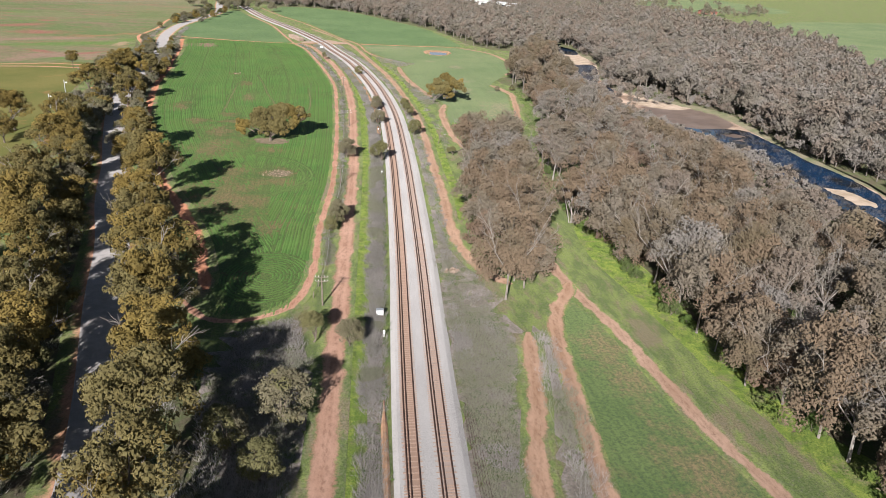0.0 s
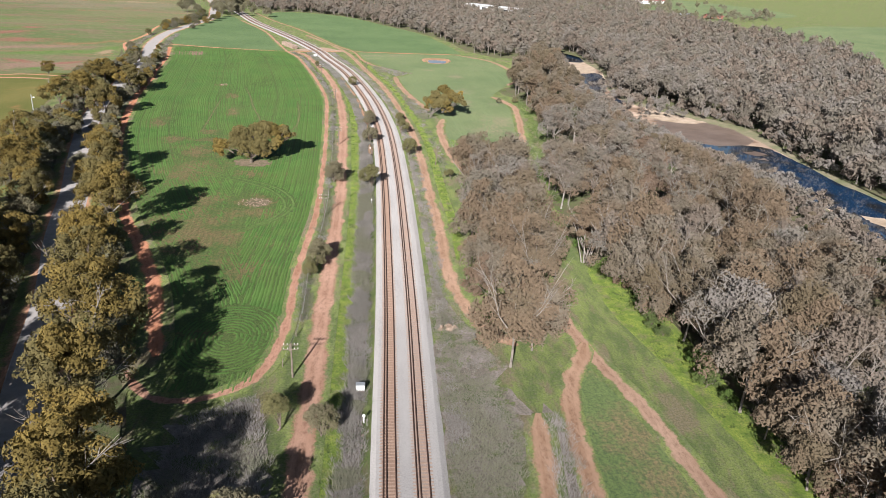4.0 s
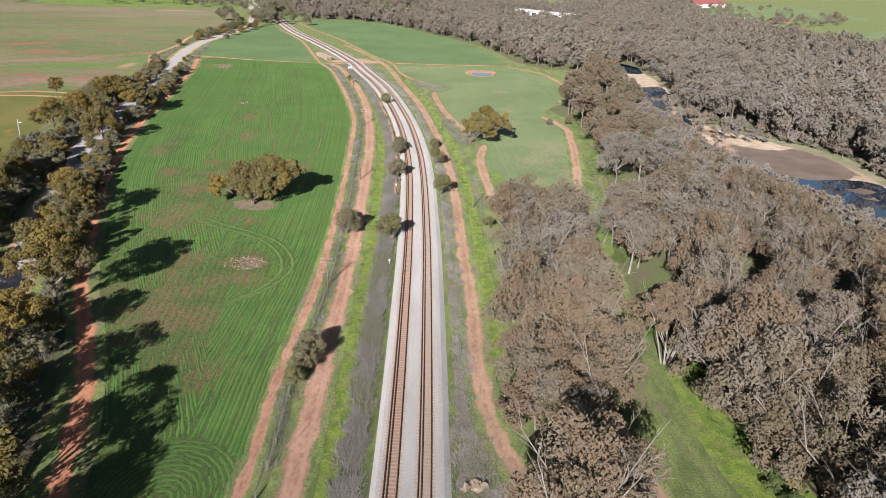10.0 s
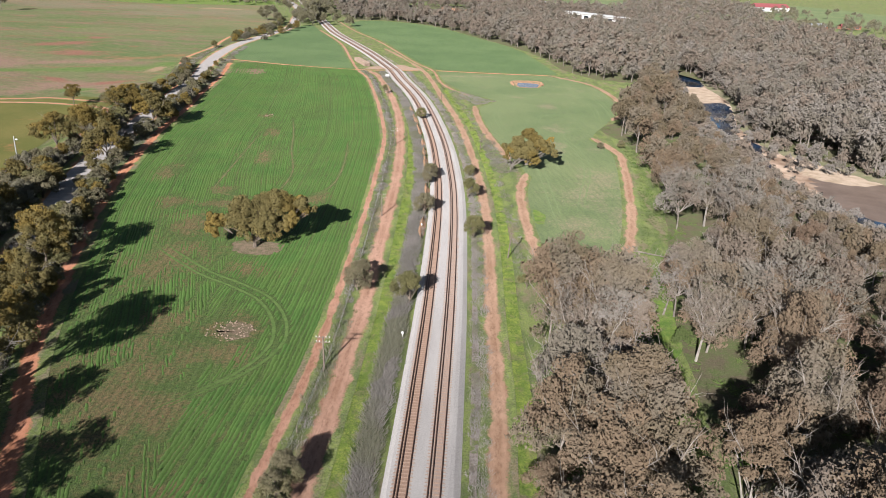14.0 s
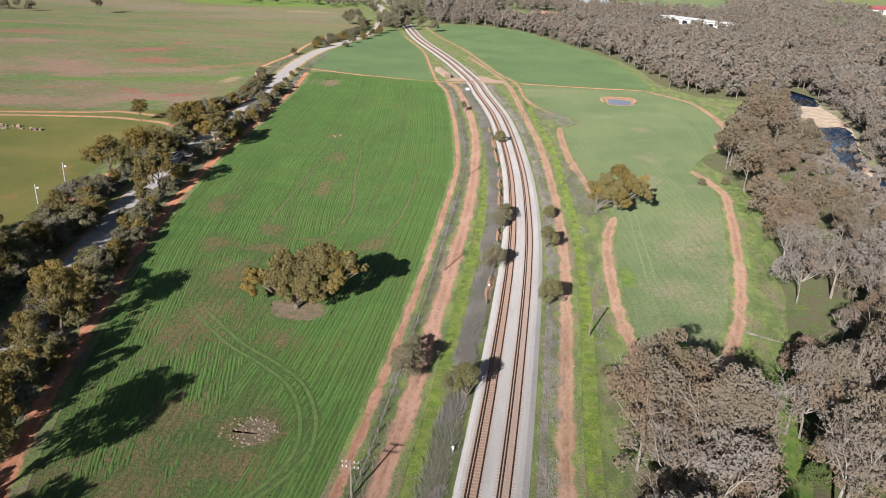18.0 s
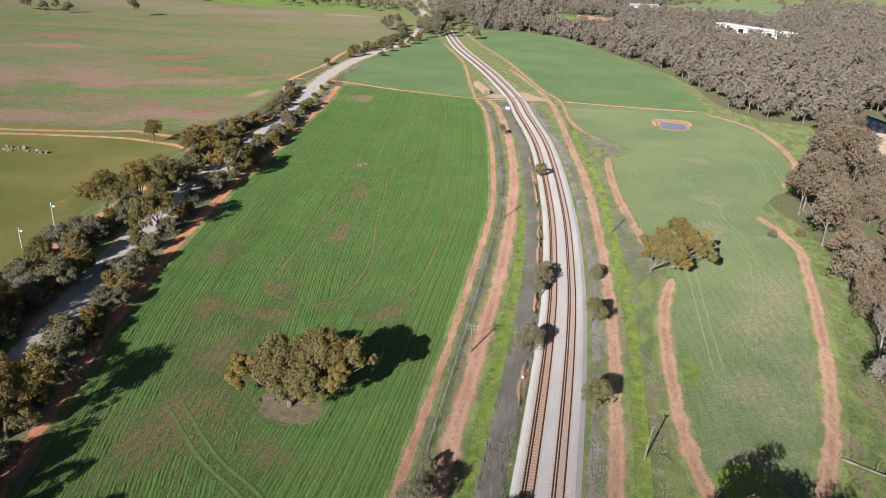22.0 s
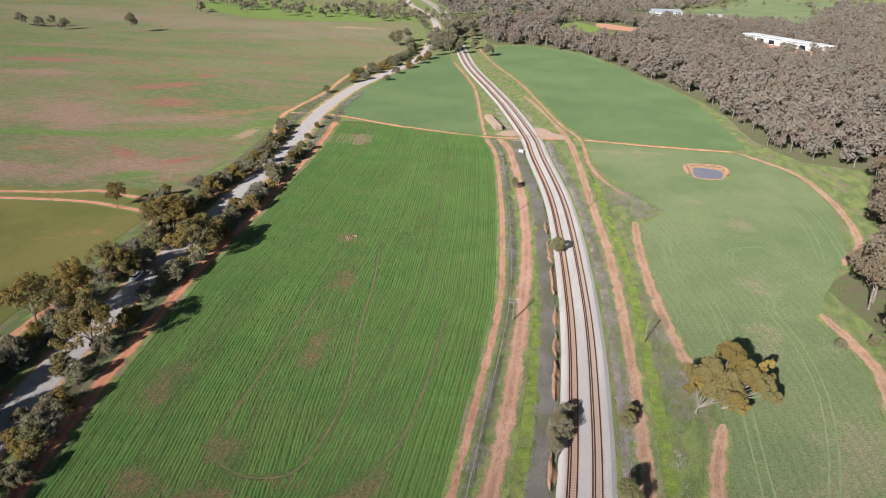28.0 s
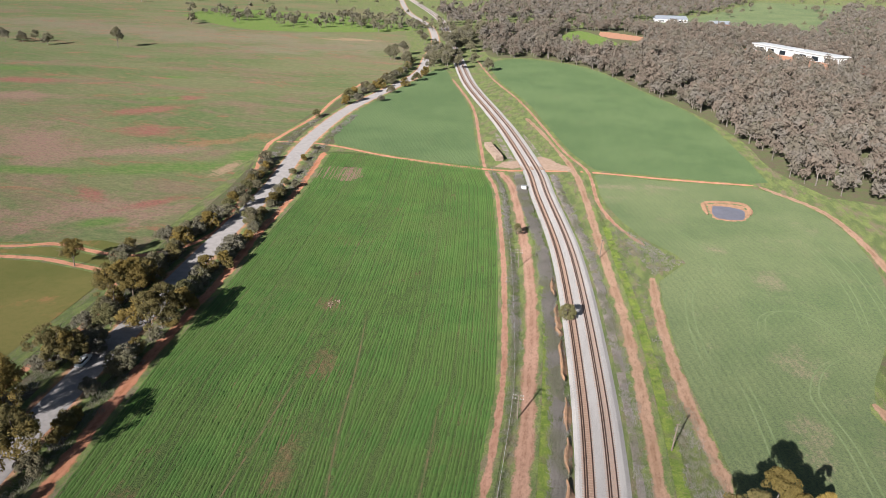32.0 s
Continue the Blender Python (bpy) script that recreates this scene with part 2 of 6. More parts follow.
def m_path(name, soil, width, wander=0.35, grass=True):
    """A dirt track: paler wheel lines and grass that eats into the edges and the crown."""
    k = Mat(name, 0.95, 0.1)
    u, v = k.uv()
    edge = k.math("ABSOLUTE", u)
    eat = k.math("ADD", k.math("MULTIPLY", k.noise(0.22, 3, 0.5), 0.55), k.math("MULTIPLY", k.noise(2.2, 6, 0.8), 0.45))
    edge = k.math("ADD", edge, k.math("MULTIPLY", k.math("SUBTRACT", eat, 0.5), width * wander * 4.5))
    bare = k.ramp(edge, width * 0.33, width * 0.52, 1.0, 0.0)
    pale = tuple(min(1, s * 1.3 + 0.03) for s in soil)
    c = k.mix(k.ramp(k.noise(0.25, 6, 0.7, (1, 0.3, 1)), 0.35, 0.65), soil, pale)
    c = k.mix(k.ramp(k.noise(2.2, 6, 0.8, (1, 0.4, 1)), 0.42, 0.68, 0, 0.75), c, tuple(s * 0.6 for s in soil))
    wheel = k.math("ABSOLUTE", k.math("SUBTRACT", k.math("ABSOLUTE", u), 0.8))
    c = k.mix(k.ramp(wheel, 0.15, 0.5, 0.4, 0.0), c, tuple(min(1, s * 1.3 + 0.025) for s in soil))
    if grass:
        c = k.mix(bare, grass_colour(k), c)
    k.bump(k.noise(3.0, 6, 0.7), 0.5, 0.12)
    return k.done(c)


def m_plain(name, a, b, scale, rough=0.8, spec=0.3, metal=0.0, bump=0.3, dist=0.02):
    k = Mat(name, rough, spec)
    k.b.inputs["Metallic"].default_value = metal
    c = k.mix(k.ramp(k.noise(scale, 5, 0.65), 0.3, 0.7), a, b)
    c = k.mix(k.ramp(k.noise(scale * 7, 4, 0.7), 0.4, 0.8, 0, 0.4), c, tuple(v * 0.6 for v in a))
    if bump:
        k.bump(k.noise(scale * 5, 4, 0.6), bump, dist)
    return k.done(c)


def m_ballast():
    """Grey stone ballast, stained brown between the rails."""
    k = Mat("ballast_stone", 0.95, 0.15)
    u, v = k.uv()
    c = k.mix(k.ramp(k.noise(6, 4, 0.8), 0.35, 0.7), (0.32, 0.295, 0.275), (0.18, 0.165, 0.155))
    c = k.mix(k.ramp(k.noise(0.3, 4, 0.6, (1, 0.2, 1)), 0.35, 0.7, 0, 0.4), c, (0.36, 0.335, 0.31))
    wob = k.math("MULTIPLY", k.math("SUBTRACT", k.noise(1.2, 5, 0.7), 0.5), 0.7)
    for centre, reach, depth in ((-2.35, 0.85, 0.9), (1.6, 0.8, 0.6)):
        d = k.math("ADD", k.math("ABSOLUTE", k.math("SUBTRACT", u, centre)), wob)
        c = k.mix(k.ramp(d, reach - 0.2, reach + 0.35, depth, 0.0), c, (0.22, 0.135, 0.092))
    k.bump(k.noise(9, 4, 0.8), 0.9, 0.06)
    return k.done(c)


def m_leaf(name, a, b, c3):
    """Leaves: each tree has its own tone, each sprig a slight shade; fine dark noise paints the shaded gaps between
    single leaves.
    """
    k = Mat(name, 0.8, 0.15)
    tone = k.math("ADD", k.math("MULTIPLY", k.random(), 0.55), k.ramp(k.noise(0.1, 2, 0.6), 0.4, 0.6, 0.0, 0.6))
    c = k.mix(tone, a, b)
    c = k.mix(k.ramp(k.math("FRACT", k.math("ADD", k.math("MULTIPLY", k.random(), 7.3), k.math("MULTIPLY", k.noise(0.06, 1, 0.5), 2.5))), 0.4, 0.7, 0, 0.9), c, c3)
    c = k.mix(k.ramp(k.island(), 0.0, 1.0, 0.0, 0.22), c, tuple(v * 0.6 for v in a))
    # shade of the gaps between leaves, put into the colour as dark noise
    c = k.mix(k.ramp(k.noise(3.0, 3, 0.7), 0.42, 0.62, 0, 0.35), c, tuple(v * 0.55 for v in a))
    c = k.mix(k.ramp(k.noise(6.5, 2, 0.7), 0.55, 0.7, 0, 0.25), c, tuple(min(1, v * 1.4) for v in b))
    out = k.t.nodes["Material Output"]
    tr = k.n("ShaderNodeBsdfTranslucent")
    k.link(c, tr.inputs["Color"])
    ms = k.n("ShaderNodeMixShader")
    ms.inputs[0].default_value = 0.15
    k.link(k.b.outputs[0], ms.inputs[1])
    k.link(tr.outputs[0], ms.inputs[2])
    k.link(ms.outputs[0], out.inputs["Surface"])
    return k.done(c)


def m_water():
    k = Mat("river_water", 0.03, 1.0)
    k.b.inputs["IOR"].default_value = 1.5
    # blue base paints in the sky reflection that gloss alone leaves too weak
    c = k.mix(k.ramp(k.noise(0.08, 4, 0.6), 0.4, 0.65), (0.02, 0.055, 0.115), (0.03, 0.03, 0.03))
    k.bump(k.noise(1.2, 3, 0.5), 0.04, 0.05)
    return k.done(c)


VERGE = m_verge()
LUSH = m_lush("lush_grass", (0.085, 0.135, 0.03), (0.15, 0.19, 0.045))
LUSH_YELLOW = m_lush("yellow_green_grass", (0.125, 0.165, 0.034), (0.205, 0.235, 0.05))
THIN_WEST = [(-33, 141, 5, 6, 0), (-73, 312, 3.2, 4.5, 0), (-44.7, 142, 5, 7, 0), (-36, 116, 4, 9, 0.3), (-32, 134, 6, 4, 0), (-43, 120, 9, 18, 0.35), (-28, 99, 4, 7, 0.2), (-56, 168, 8, 14, 0.3), (-56, 190, 9, 9, 0), (-64, 284, 3, 7, 0.2), (-58, 251, 2.5, 9, 0.2),
             (-59, 217, 4, 3, 0), (-47, 212, 6, 2.5, 0.2), (-58, 206, 9, 3, 0), (-34, 214, 3, 6, -0.5), (-38, 166, 5, 4, 0), (-70, 205, 5, 6, 0), (-80, 230, 4, 8, 0.2)]
THIN_EAST = [(44, 246, 6, 11, 0), (37, 229, 8, 9, 0), (37, 314, 5, 6, 0), (35, 283, 3.5, 8, 0), (38, 359, 4, 7, 0), (25, 379, 4, 3, 0), (30, 181, 7, 9, 0), (44, 208, 5, 10, 0.2), (33, 203, 6, 8, 0), (-5, 436, 14, 4, 0.2), (9, 440, 8, 3, 0)]
CROP_FAR = m_crop("cereal_crop_far", (0.082, 0.122, 0.045), (0.112, 0.154, 0.06), (0.19, 0.12, 0.075), 0.15, [(-115, 430, 8, 5, 0)], 1.9, 0.3)
CROP = m_crop("cereal_crop", (0.06, 0.088, 0.024), (0.085, 0.115, 0.034), (0.19, 0.105, 0.064), 0.75, THIN_WEST, 1.35, 0.0)
CROP_SOUTH = m_crop("young_pasture", (0.088, 0.125, 0.042), (0.14, 0.175, 0.062), (0.25, 0.155, 0.095), 0.8, [(30, 40, 4, 12, 0.1), (34, 12, 5, 14, 0)], 1.3, 0.2)
CROP_EAST = m_crop("cereal_crop_thin", (0.104, 0.136, 0.055), (0.152, 0.174, 0.076), (0.25, 0.19, 0.125), 0.55, THIN_EAST, 1.9, 0.2)
PADDOCK, MEADOW, LITTER = m_paddock(), m_meadow(), m_litter()
BALLAST = m_ballast()
RAILSTEEL = m_plain("rusty_rail_steel", (0.075, 0.04, 0.028), (0.12, 0.065, 0.045), 3, 0.6, 0.4, 0.3, 0)
CONCRETE = m_plain("concrete_sleeper", (0.31, 0.215, 0.16), (0.25, 0.165, 0.12), 4, 0.9, 0.2)
ASPHALT = m_plain("worn_asphalt", (0.30, 0.272, 0.252), (0.23, 0.208, 0.192), 0.5, 0.9, 0.2)
SANDBANK = m_plain("river_sand", (0.36, 0.27, 0.20), (0.13, 0.082, 0.055), 0.09, 0.95, 0.1, 0, 0.6, 0.2)
MUD = m_plain("wet_brown_mud", (0.31, 0.225, 0.17), (0.19, 0.13, 0.095), 0.06, 0.55, 0.35, 0, 0.5, 0.1)
PALESAND = m_plain("pale_river_sand", (0.34, 0.265, 0.20), (0.22, 0.165, 0.11), 0.25, 0.95, 0.1, 0, 0.6, 0.15)
RIVERBANK = m_plain("scrubby_river_bank", (0.185, 0.155, 0.105), (0.105, 0.11, 0.055), 0.16, 0.95, 0.1, 0, 0.9, 0.3)
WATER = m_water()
BARK = m_plain("grey_brown_bark", (0.20, 0.16, 0.125), (0.11, 0.085, 0.065), 1.5, 0.9, 0.1)
PALEBARK = m_plain("pale_gum_bark", (0.29, 0.255, 0.215), (0.15, 0.125, 0.105), 0.9, 0.8, 0.2)
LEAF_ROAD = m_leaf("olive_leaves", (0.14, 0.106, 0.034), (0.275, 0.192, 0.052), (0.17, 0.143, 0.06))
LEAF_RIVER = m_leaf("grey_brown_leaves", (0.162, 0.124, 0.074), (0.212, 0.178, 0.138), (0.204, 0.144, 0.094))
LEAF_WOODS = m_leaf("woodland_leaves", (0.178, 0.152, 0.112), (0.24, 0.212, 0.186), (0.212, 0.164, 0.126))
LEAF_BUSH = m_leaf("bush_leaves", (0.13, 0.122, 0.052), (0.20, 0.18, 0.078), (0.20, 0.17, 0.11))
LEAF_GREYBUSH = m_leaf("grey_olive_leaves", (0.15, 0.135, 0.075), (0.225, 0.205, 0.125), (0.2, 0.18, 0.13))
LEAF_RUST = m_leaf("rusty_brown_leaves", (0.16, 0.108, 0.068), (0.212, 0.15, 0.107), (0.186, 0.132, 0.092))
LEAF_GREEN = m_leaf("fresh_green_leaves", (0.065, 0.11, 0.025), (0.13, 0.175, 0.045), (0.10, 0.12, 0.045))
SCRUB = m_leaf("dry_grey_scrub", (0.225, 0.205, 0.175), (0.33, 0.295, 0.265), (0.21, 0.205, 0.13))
DRYMAT = m_dry()
SOIL = m_plain("bare_red_soil", (0.34, 0.17, 0.105), (0.25, 0.14, 0.09), 0.4, 0.95, 0.1, 0, 0.5, 0.15)
MUDWATER = m_plain("muddy_water", (0.30, 0.27, 0.285), (0.25, 0.225, 0.235), 0.1, 0.08, 0.5, 0, 0)
BROWNSOIL = m_plain("bare_brown_soil", (0.20, 0.13, 0.095), (0.13, 0.085, 0.06), 0.5, 0.95, 0.1, 0, 0.6, 0.15)
RINGSOIL = m_plain("littered_bare_soil", (0.17, 0.12, 0.085), (0.08, 0.075, 0.04), 0.7, 0.95, 0.1, 0, 0.8, 0.15)
BANKSOIL = m_plain("eroded_orange_earth", (0.33, 0.19, 0.115), (0.20, 0.125, 0.075), 0.9, 0.95, 0.1, 0, 0.7, 0.15)
GRAVEL = m_plain("tan_gravel", (0.30, 0.215, 0.16), (0.22, 0.15, 0.105), 0.6, 0.95, 0.1, 0, 0.4, 0.05)
STONE = m_plain("pale_field_stone", (0.33, 0.245, 0.185), (0.2, 0.14, 0.1), 1.2, 0.9, 0.2, 0, 0.5, 0.05)
STEELGREY = m_plain("galvanised_steel", (0.55, 0.55, 0.54), (0.42, 0.42, 0.41), 2, 0.5, 0.5, 0.4, 0)
CARPAINT = m_plain("white_car_paint", (0.82, 0.82, 0.81), (0.76, 0.76, 0.75), 0.8, 0.25, 0.5, 0, 0)
GLASS = m_plain("dark_car_glass", (0.02, 0.025, 0.03), (0.03, 0.035, 0.04), 1, 0.08, 0.6, 0, 0)
RUBBER = m_plain("black_rubber", (0.02, 0.02, 0.02), (0.035, 0.035, 0.035), 4, 0.8, 0.2, 0, 0)
TINROOF = m_plain("grey_tin_roof", (0.40, 0.42, 0.45), (0.32, 0.34, 0.36), 0.5, 0.5, 0.4, 0.2, 0)
REDROOF = m_plain("red_tin_roof", (0.36, 0.10, 0.10), (0.28, 0.08, 0.08), 0.5, 0.6, 0.4, 0, 0)
BRICK = m_plain("red_brick_wall", (0.36, 0.17, 0.11), (0.28, 0.13, 0.09), 0.8, 0.9, 0.2, 0, 0)
TIMBER = m_plain("weathered_timber", (0.22, 0.18, 0.14), (0.13, 0.10, 0.08), 2, 0.9, 0.1)
WHITE = m_plain("white_paint", (0.80, 0.79, 0.76), (0.66, 0.64, 0.60), 0.6, 0.6, 0.4, 0, 0)
PATH_RED = m_path("red_dirt", (0.222, 0.125, 0.082), 3.5, 0.3)
PATH_THIN = m_path("red_dirt_thin", (0.235, 0.122, 0.078), 1.6, 0.36)
PATH_TAN = m_path("tan_dirt", (0.205, 0.122, 0.076), 2.9, 0.34)
PATH_BROWN = m_path("brown_dirt", (0.20, 0.122, 0.08), 2.6, 0.33)
PATH_CROSS = m_path("bright_red_dirt", (0.31, 0.14, 0.08), 2.3, 0.24)
PATH_MARGIN = m_path("red_margin_dirt", (0.29, 0.122, 0.064), 3.0, 0.36)
SHOULDER = m_path("road_shoulder_dirt", (0.33, 0.17, 0.10), 9.5, 0.2)

# ---- shapes ----


def spline(pts, step):
    """A smooth line through the points, as an array with one row each step metres."""
    p = np.array(pts, float)
    p = np.vstack([2 * p[0] - p[1], p, 2 * p[-1] - p[-2]])
    out = []
    for a, b, c, d in zip(p[:-3], p[1:-2], p[2:-1], p[3:]):
        n = max(2, int(np.linalg.norm(c - b) / step))
        s = np.linspace(0, 1, n, endpoint=False)[:, None]
        out.append(0.5 * (2 * b + (c - a) * s + (2 * a - 5 * b + 4 * c - d) * s**2 + (3 * b - 3 * c + d - a) * s**3))
    return np.vstack(out + [p[-2:-1]])


def along(line):
    """Lengths, directions and left-to-right normals of a line."""
    d = np.gradient(line, axis=0)
    d /= np.linalg.norm(d, axis=1)[:, None] + 1e-9
    s = np.r_[0, np.cumsum(np.linalg.norm(np.diff(line, axis=0), axis=1))]
    return s, d, np.c_[d[:, 1], -d[:, 0]]


def mesh_of(name, verts, faces, material, uv=None, smooth=False):
    me = bpy.data.meshes.new(name)
    verts = np.asarray(verts, np.float32)
    faces = np.asarray(faces, np.int32)
    k = faces.shape[1]
    me.vertices.add(len(verts))
    me.vertices.foreach_set("co", verts.ravel())
    me.loops.add(faces.size)
    me.loops.foreach_set("vertex_index", faces.ravel())
    me.polygons.add(len(faces))
    me.polygons.foreach_set("loop_start", np.arange(0, faces.size, k, dtype=np.int32))
    me.polygons.foreach_set("use_smooth", np.full(len(faces), smooth))
    if uv is not None:
        layer = me.uv_layers.new(name="UVMap")
        layer.data.foreach_set("uv", np.asarray(uv, np.float32)[faces.ravel()].ravel())
    me.materials.append(material)
    me.update(calc_edges=True)
    if len(faces) < 20000:
        me.validate()
    return me


def part(name, me, parent, label=""):
    ob = new(name, me)
    ob.parent = parent
    return tagged(ob, label)


def thing(name, at, label, category, group="", kind=""):
    ob = new(name)
    ob.location = at
    return tagged(ob, label, category, group, kind)


def strip(name, pts, profile, material, step=3.0, smooth=False, taper=0.0):
    """A band that follows a line; profile: offsets to the side and heights; taper: metres over which its ends narrow."""
    line = spline(pts, step)
    s, d, n = along(line)
    off = np.array([o for o, _ in profile])
    hgt = np.array([h for _, h in profile])
    w = len(profile)
    thin = np.clip(np.minimum(s, s[-1] - s) / taper, 0.35, 1) if taper else np.ones(len(s))
    xy = line[:, None, :] + n[:, None, :] * off[None, :, None] * thin[:, None, None]
    v = np.dstack([xy, np.broadcast_to(hgt, (len(line), w))]).reshape(-1, 3)
    uv = np.dstack([np.broadcast_to(off, (len(line), w)), np.broadcast_to(s[:, None], (len(line), w))]).reshape(-1, 2)
    i = (np.arange(len(line) - 1)[:, None] * w + np.arange(w - 1)).ravel()
    f = np.c_[i, i + 1, i + w + 1, i + w]
    return mesh_of(name, v, f, material, uv, smooth)


def flat_band(width, z, n=6):
    return [(o, z) for o in np.linspace(-width / 2, width / 2, n)]


def patch(name, pts, z, material, step=6.0, ragged=0.5, seed=1):
    """A flat piece of land inside a closed line, with a slightly ragged edge."""
    line = spline(list(pts) + [pts[0]], step)[:-1]
    rnd = np.random.default_rng(seed)
    line = line + rnd.normal(0, ragged, line.shape) * 0.4
    bm = bmesh.new()
    face = bm.faces.new([bm.verts.new((x, y, z)) for x, y in line])
    if face.normal.z < 0 or sum(a[0] * b[1] - b[0] * a[1] for a, b in zip(line, np.roll(line, -1, 0))) < 0:
        bmesh.ops.reverse_faces(bm, faces=[face])
    bmesh.ops.triangulate(bm, faces=bm.faces[:])
    me = bpy.data.meshes.new(name)
    bm.to_mesh(me)
    bm.free()
    me.materials.append(material)
    return me


def inside(poly, xy):
    """Which of the points lie inside the closed line."""
    x, y = xy[:, 0], xy[:, 1]
    hit = np.zeros(len(xy), bool)
    for (ax, ay), (bx, by) in zip(poly, poly[1:] + poly[:1]):
        cross = (ay > y) != (by > y)
        hit ^= cross & (x < (bx - ax) * (y - ay) / (by - ay + 1e-12) + ax)
    return hit


def structure(name, me, label, category="ground"):
    return tagged(new(name, me), label, category, kind="structure")


def tube(pts, radii, sides=6):
    """Vertices and faces of a bent, tapered tube."""
    pts, vs, fs = np.array(pts, float), [], []
    for i, (p, r) in enumerate(zip(pts, radii)):
        d = pts[min(i + 1, len(pts) - 1)] - pts[max(i - 1, 0)]
        d /= np.linalg.norm(d) + 1e-9
        a = np.cross(d, (0.3, 0.9, 0.2))
        a /= np.linalg.norm(a)
        b = np.cross(d, a)
        ang = np.arange(sides) * 2 * np.pi / sides
        vs.append(p + r * (np.cos(ang)[:, None] * a + np.sin(ang)[:, None] * b))
        if i:
            k = np.arange(sides)
            o = (i - 1) * sides
            fs.append(np.c_[o + k, o + (k + 1) % sides, o + sides + (k + 1) % sides, o + sides + k])
    return np.vstack(vs), np.vstack(fs)


def merged(pieces):
    vs, fs, o = [], [], 0
    for v, f in pieces:
        vs.append(v)
        fs.append(f + o)
        o += len(v)
    return np.vstack(vs), np.vstack(fs)


def sprigs(rnd, centres, radii, count, size, flat=0.75):
    """Leaf sprigs on the shells of clumps: small blades, thicker towards the outside and the top."""
    n = len(centres)
    pick = rnd.choice(n, count, p=radii**2 / (radii**2).sum())
    d = rnd.normal(size=(count, 3))
    d[:, 2] = d[:, 2] * 0.9 + 0.25
    d /= np.linalg.norm(d, axis=1)[:, None]
    r = radii[pick] * (0.62 + 0.42 * rnd.random(count) ** 0.7)
    c = centres[pick] + d * r[:, None] * np.array((1, 1, flat))
    nrm = d + rnd.normal(0, 0.42, (count, 3))
    nrm /= np.linalg.norm(nrm, axis=1)[:, None]
    a = np.cross(nrm, rnd.normal(size=(count, 3)))
    a /= np.linalg.norm(a, axis=1)[:, None]
    b = np.cross(nrm, a)
    s = size * (0.6 + 0.8 * rnd.random(count))[:, None]
    droop = np.array((0, 0, -0.25)) * s
    v = np.stack([c - a * s * 0.55 - b * s * 0.26, c + b * s * 0.36, c + a * s * 0.68 + droop - b * s * 0.2], 1)
    soft = d * 0.85 + nrm * 0.4 + np.array((0, 0, 0.12))
    away = (np.cross(v[:, 1] - v[:, 0], v[:, 2] - v[:, 0]) * soft).sum(1) < 0
    v[away] = v[away][:, ::-1]
    v = v.reshape(-1, 3)
    LEAF_NORMALS[len(v)] = np.repeat(soft / np.linalg.norm(soft, axis=1)[:, None], 3, 0)
    return v, np.arange(count * 3).reshape(-1, 3)


LEAF_NORMALS = {}


def softened(me, normals):
    """Gives the leaves of a clump the clump's own rounding, so that light runs over it softly."""
    me.polygons.foreach_set("use_smooth", np.ones(len(me.polygons), bool))
    me.normals_split_custom_set_from_vertices(normals)
    return me


def clumps(rnd, height, spread, n, base=0.35, size=0.3, lobes=0):
    """Where the leaf clumps of a crown sit: small puffs on the upper sides of a few uneven lobes."""
    lobes = lobes or max(3, n // 14)
    mid, wide = [], []
    for i in range(lobes):
        up = 0.55 if lobes == 1 else rnd.uniform(0.0, 1.0) if i else 1.0
        a = i * 2.4 + rnd.uniform(-0.5, 0.5)
        r = spread * (0.62 - 0.3 * up) * rnd.uniform(0.75, 1.15) * (i > 0)
        mid.append((r * math.cos(a), r * math.sin(a), height * (base + (1 - base) * (0.22 + 0.5 * up))))
        wide.append(spread * (0.8 if lobes == 1 else rnd.uniform(0.34, 0.52)))
    out, rad = [], []
    for i in range(n):
        k = i % lobes
        z = rnd.uniform(-0.55, 1.0)
        a = i * 2.4 + rnd.uniform(-0.5, 0.5)
        q = math.sqrt(1 - z * z) * rnd.uniform(0.75, 1.05)
        lift = min(wide[k], height * (1 - base) * (0.45 if lobes == 1 else 0.34))
        out.append((mid[k][0] + wide[k] * q * math.cos(a), mid[k][1] + wide[k] * q * math.sin(a), mid[k][2] + lift * z))
        rad.append(spread * size * rnd.uniform(0.65, 1.2))
    return np.array(out), np.array(rad)


def limbs(rnd, height, ends, trunk_r, fork=0.3, lean=0.0):
    """A trunk that forks low and limbs that reach the clumps."""
    top = np.array((lean, 0, height * fork))
    pieces = [tube([(0, 0, -0.2), top * 0.5 + rnd.normal(0, 0.08, 3), top], [trunk_r * 1.25, trunk_r, trunk_r * 0.8], 7)]
    for e in ends:
        mid = top + (e - top) * 0.5 + np.array((0, 0, 0.08 * height)) + rnd.normal(0, 0.25, 3)
        pieces.append(tube([top * 0.95, mid, e], [trunk_r * 0.55, trunk_r * 0.33, trunk_r * 0.08], 5))
    return pieces


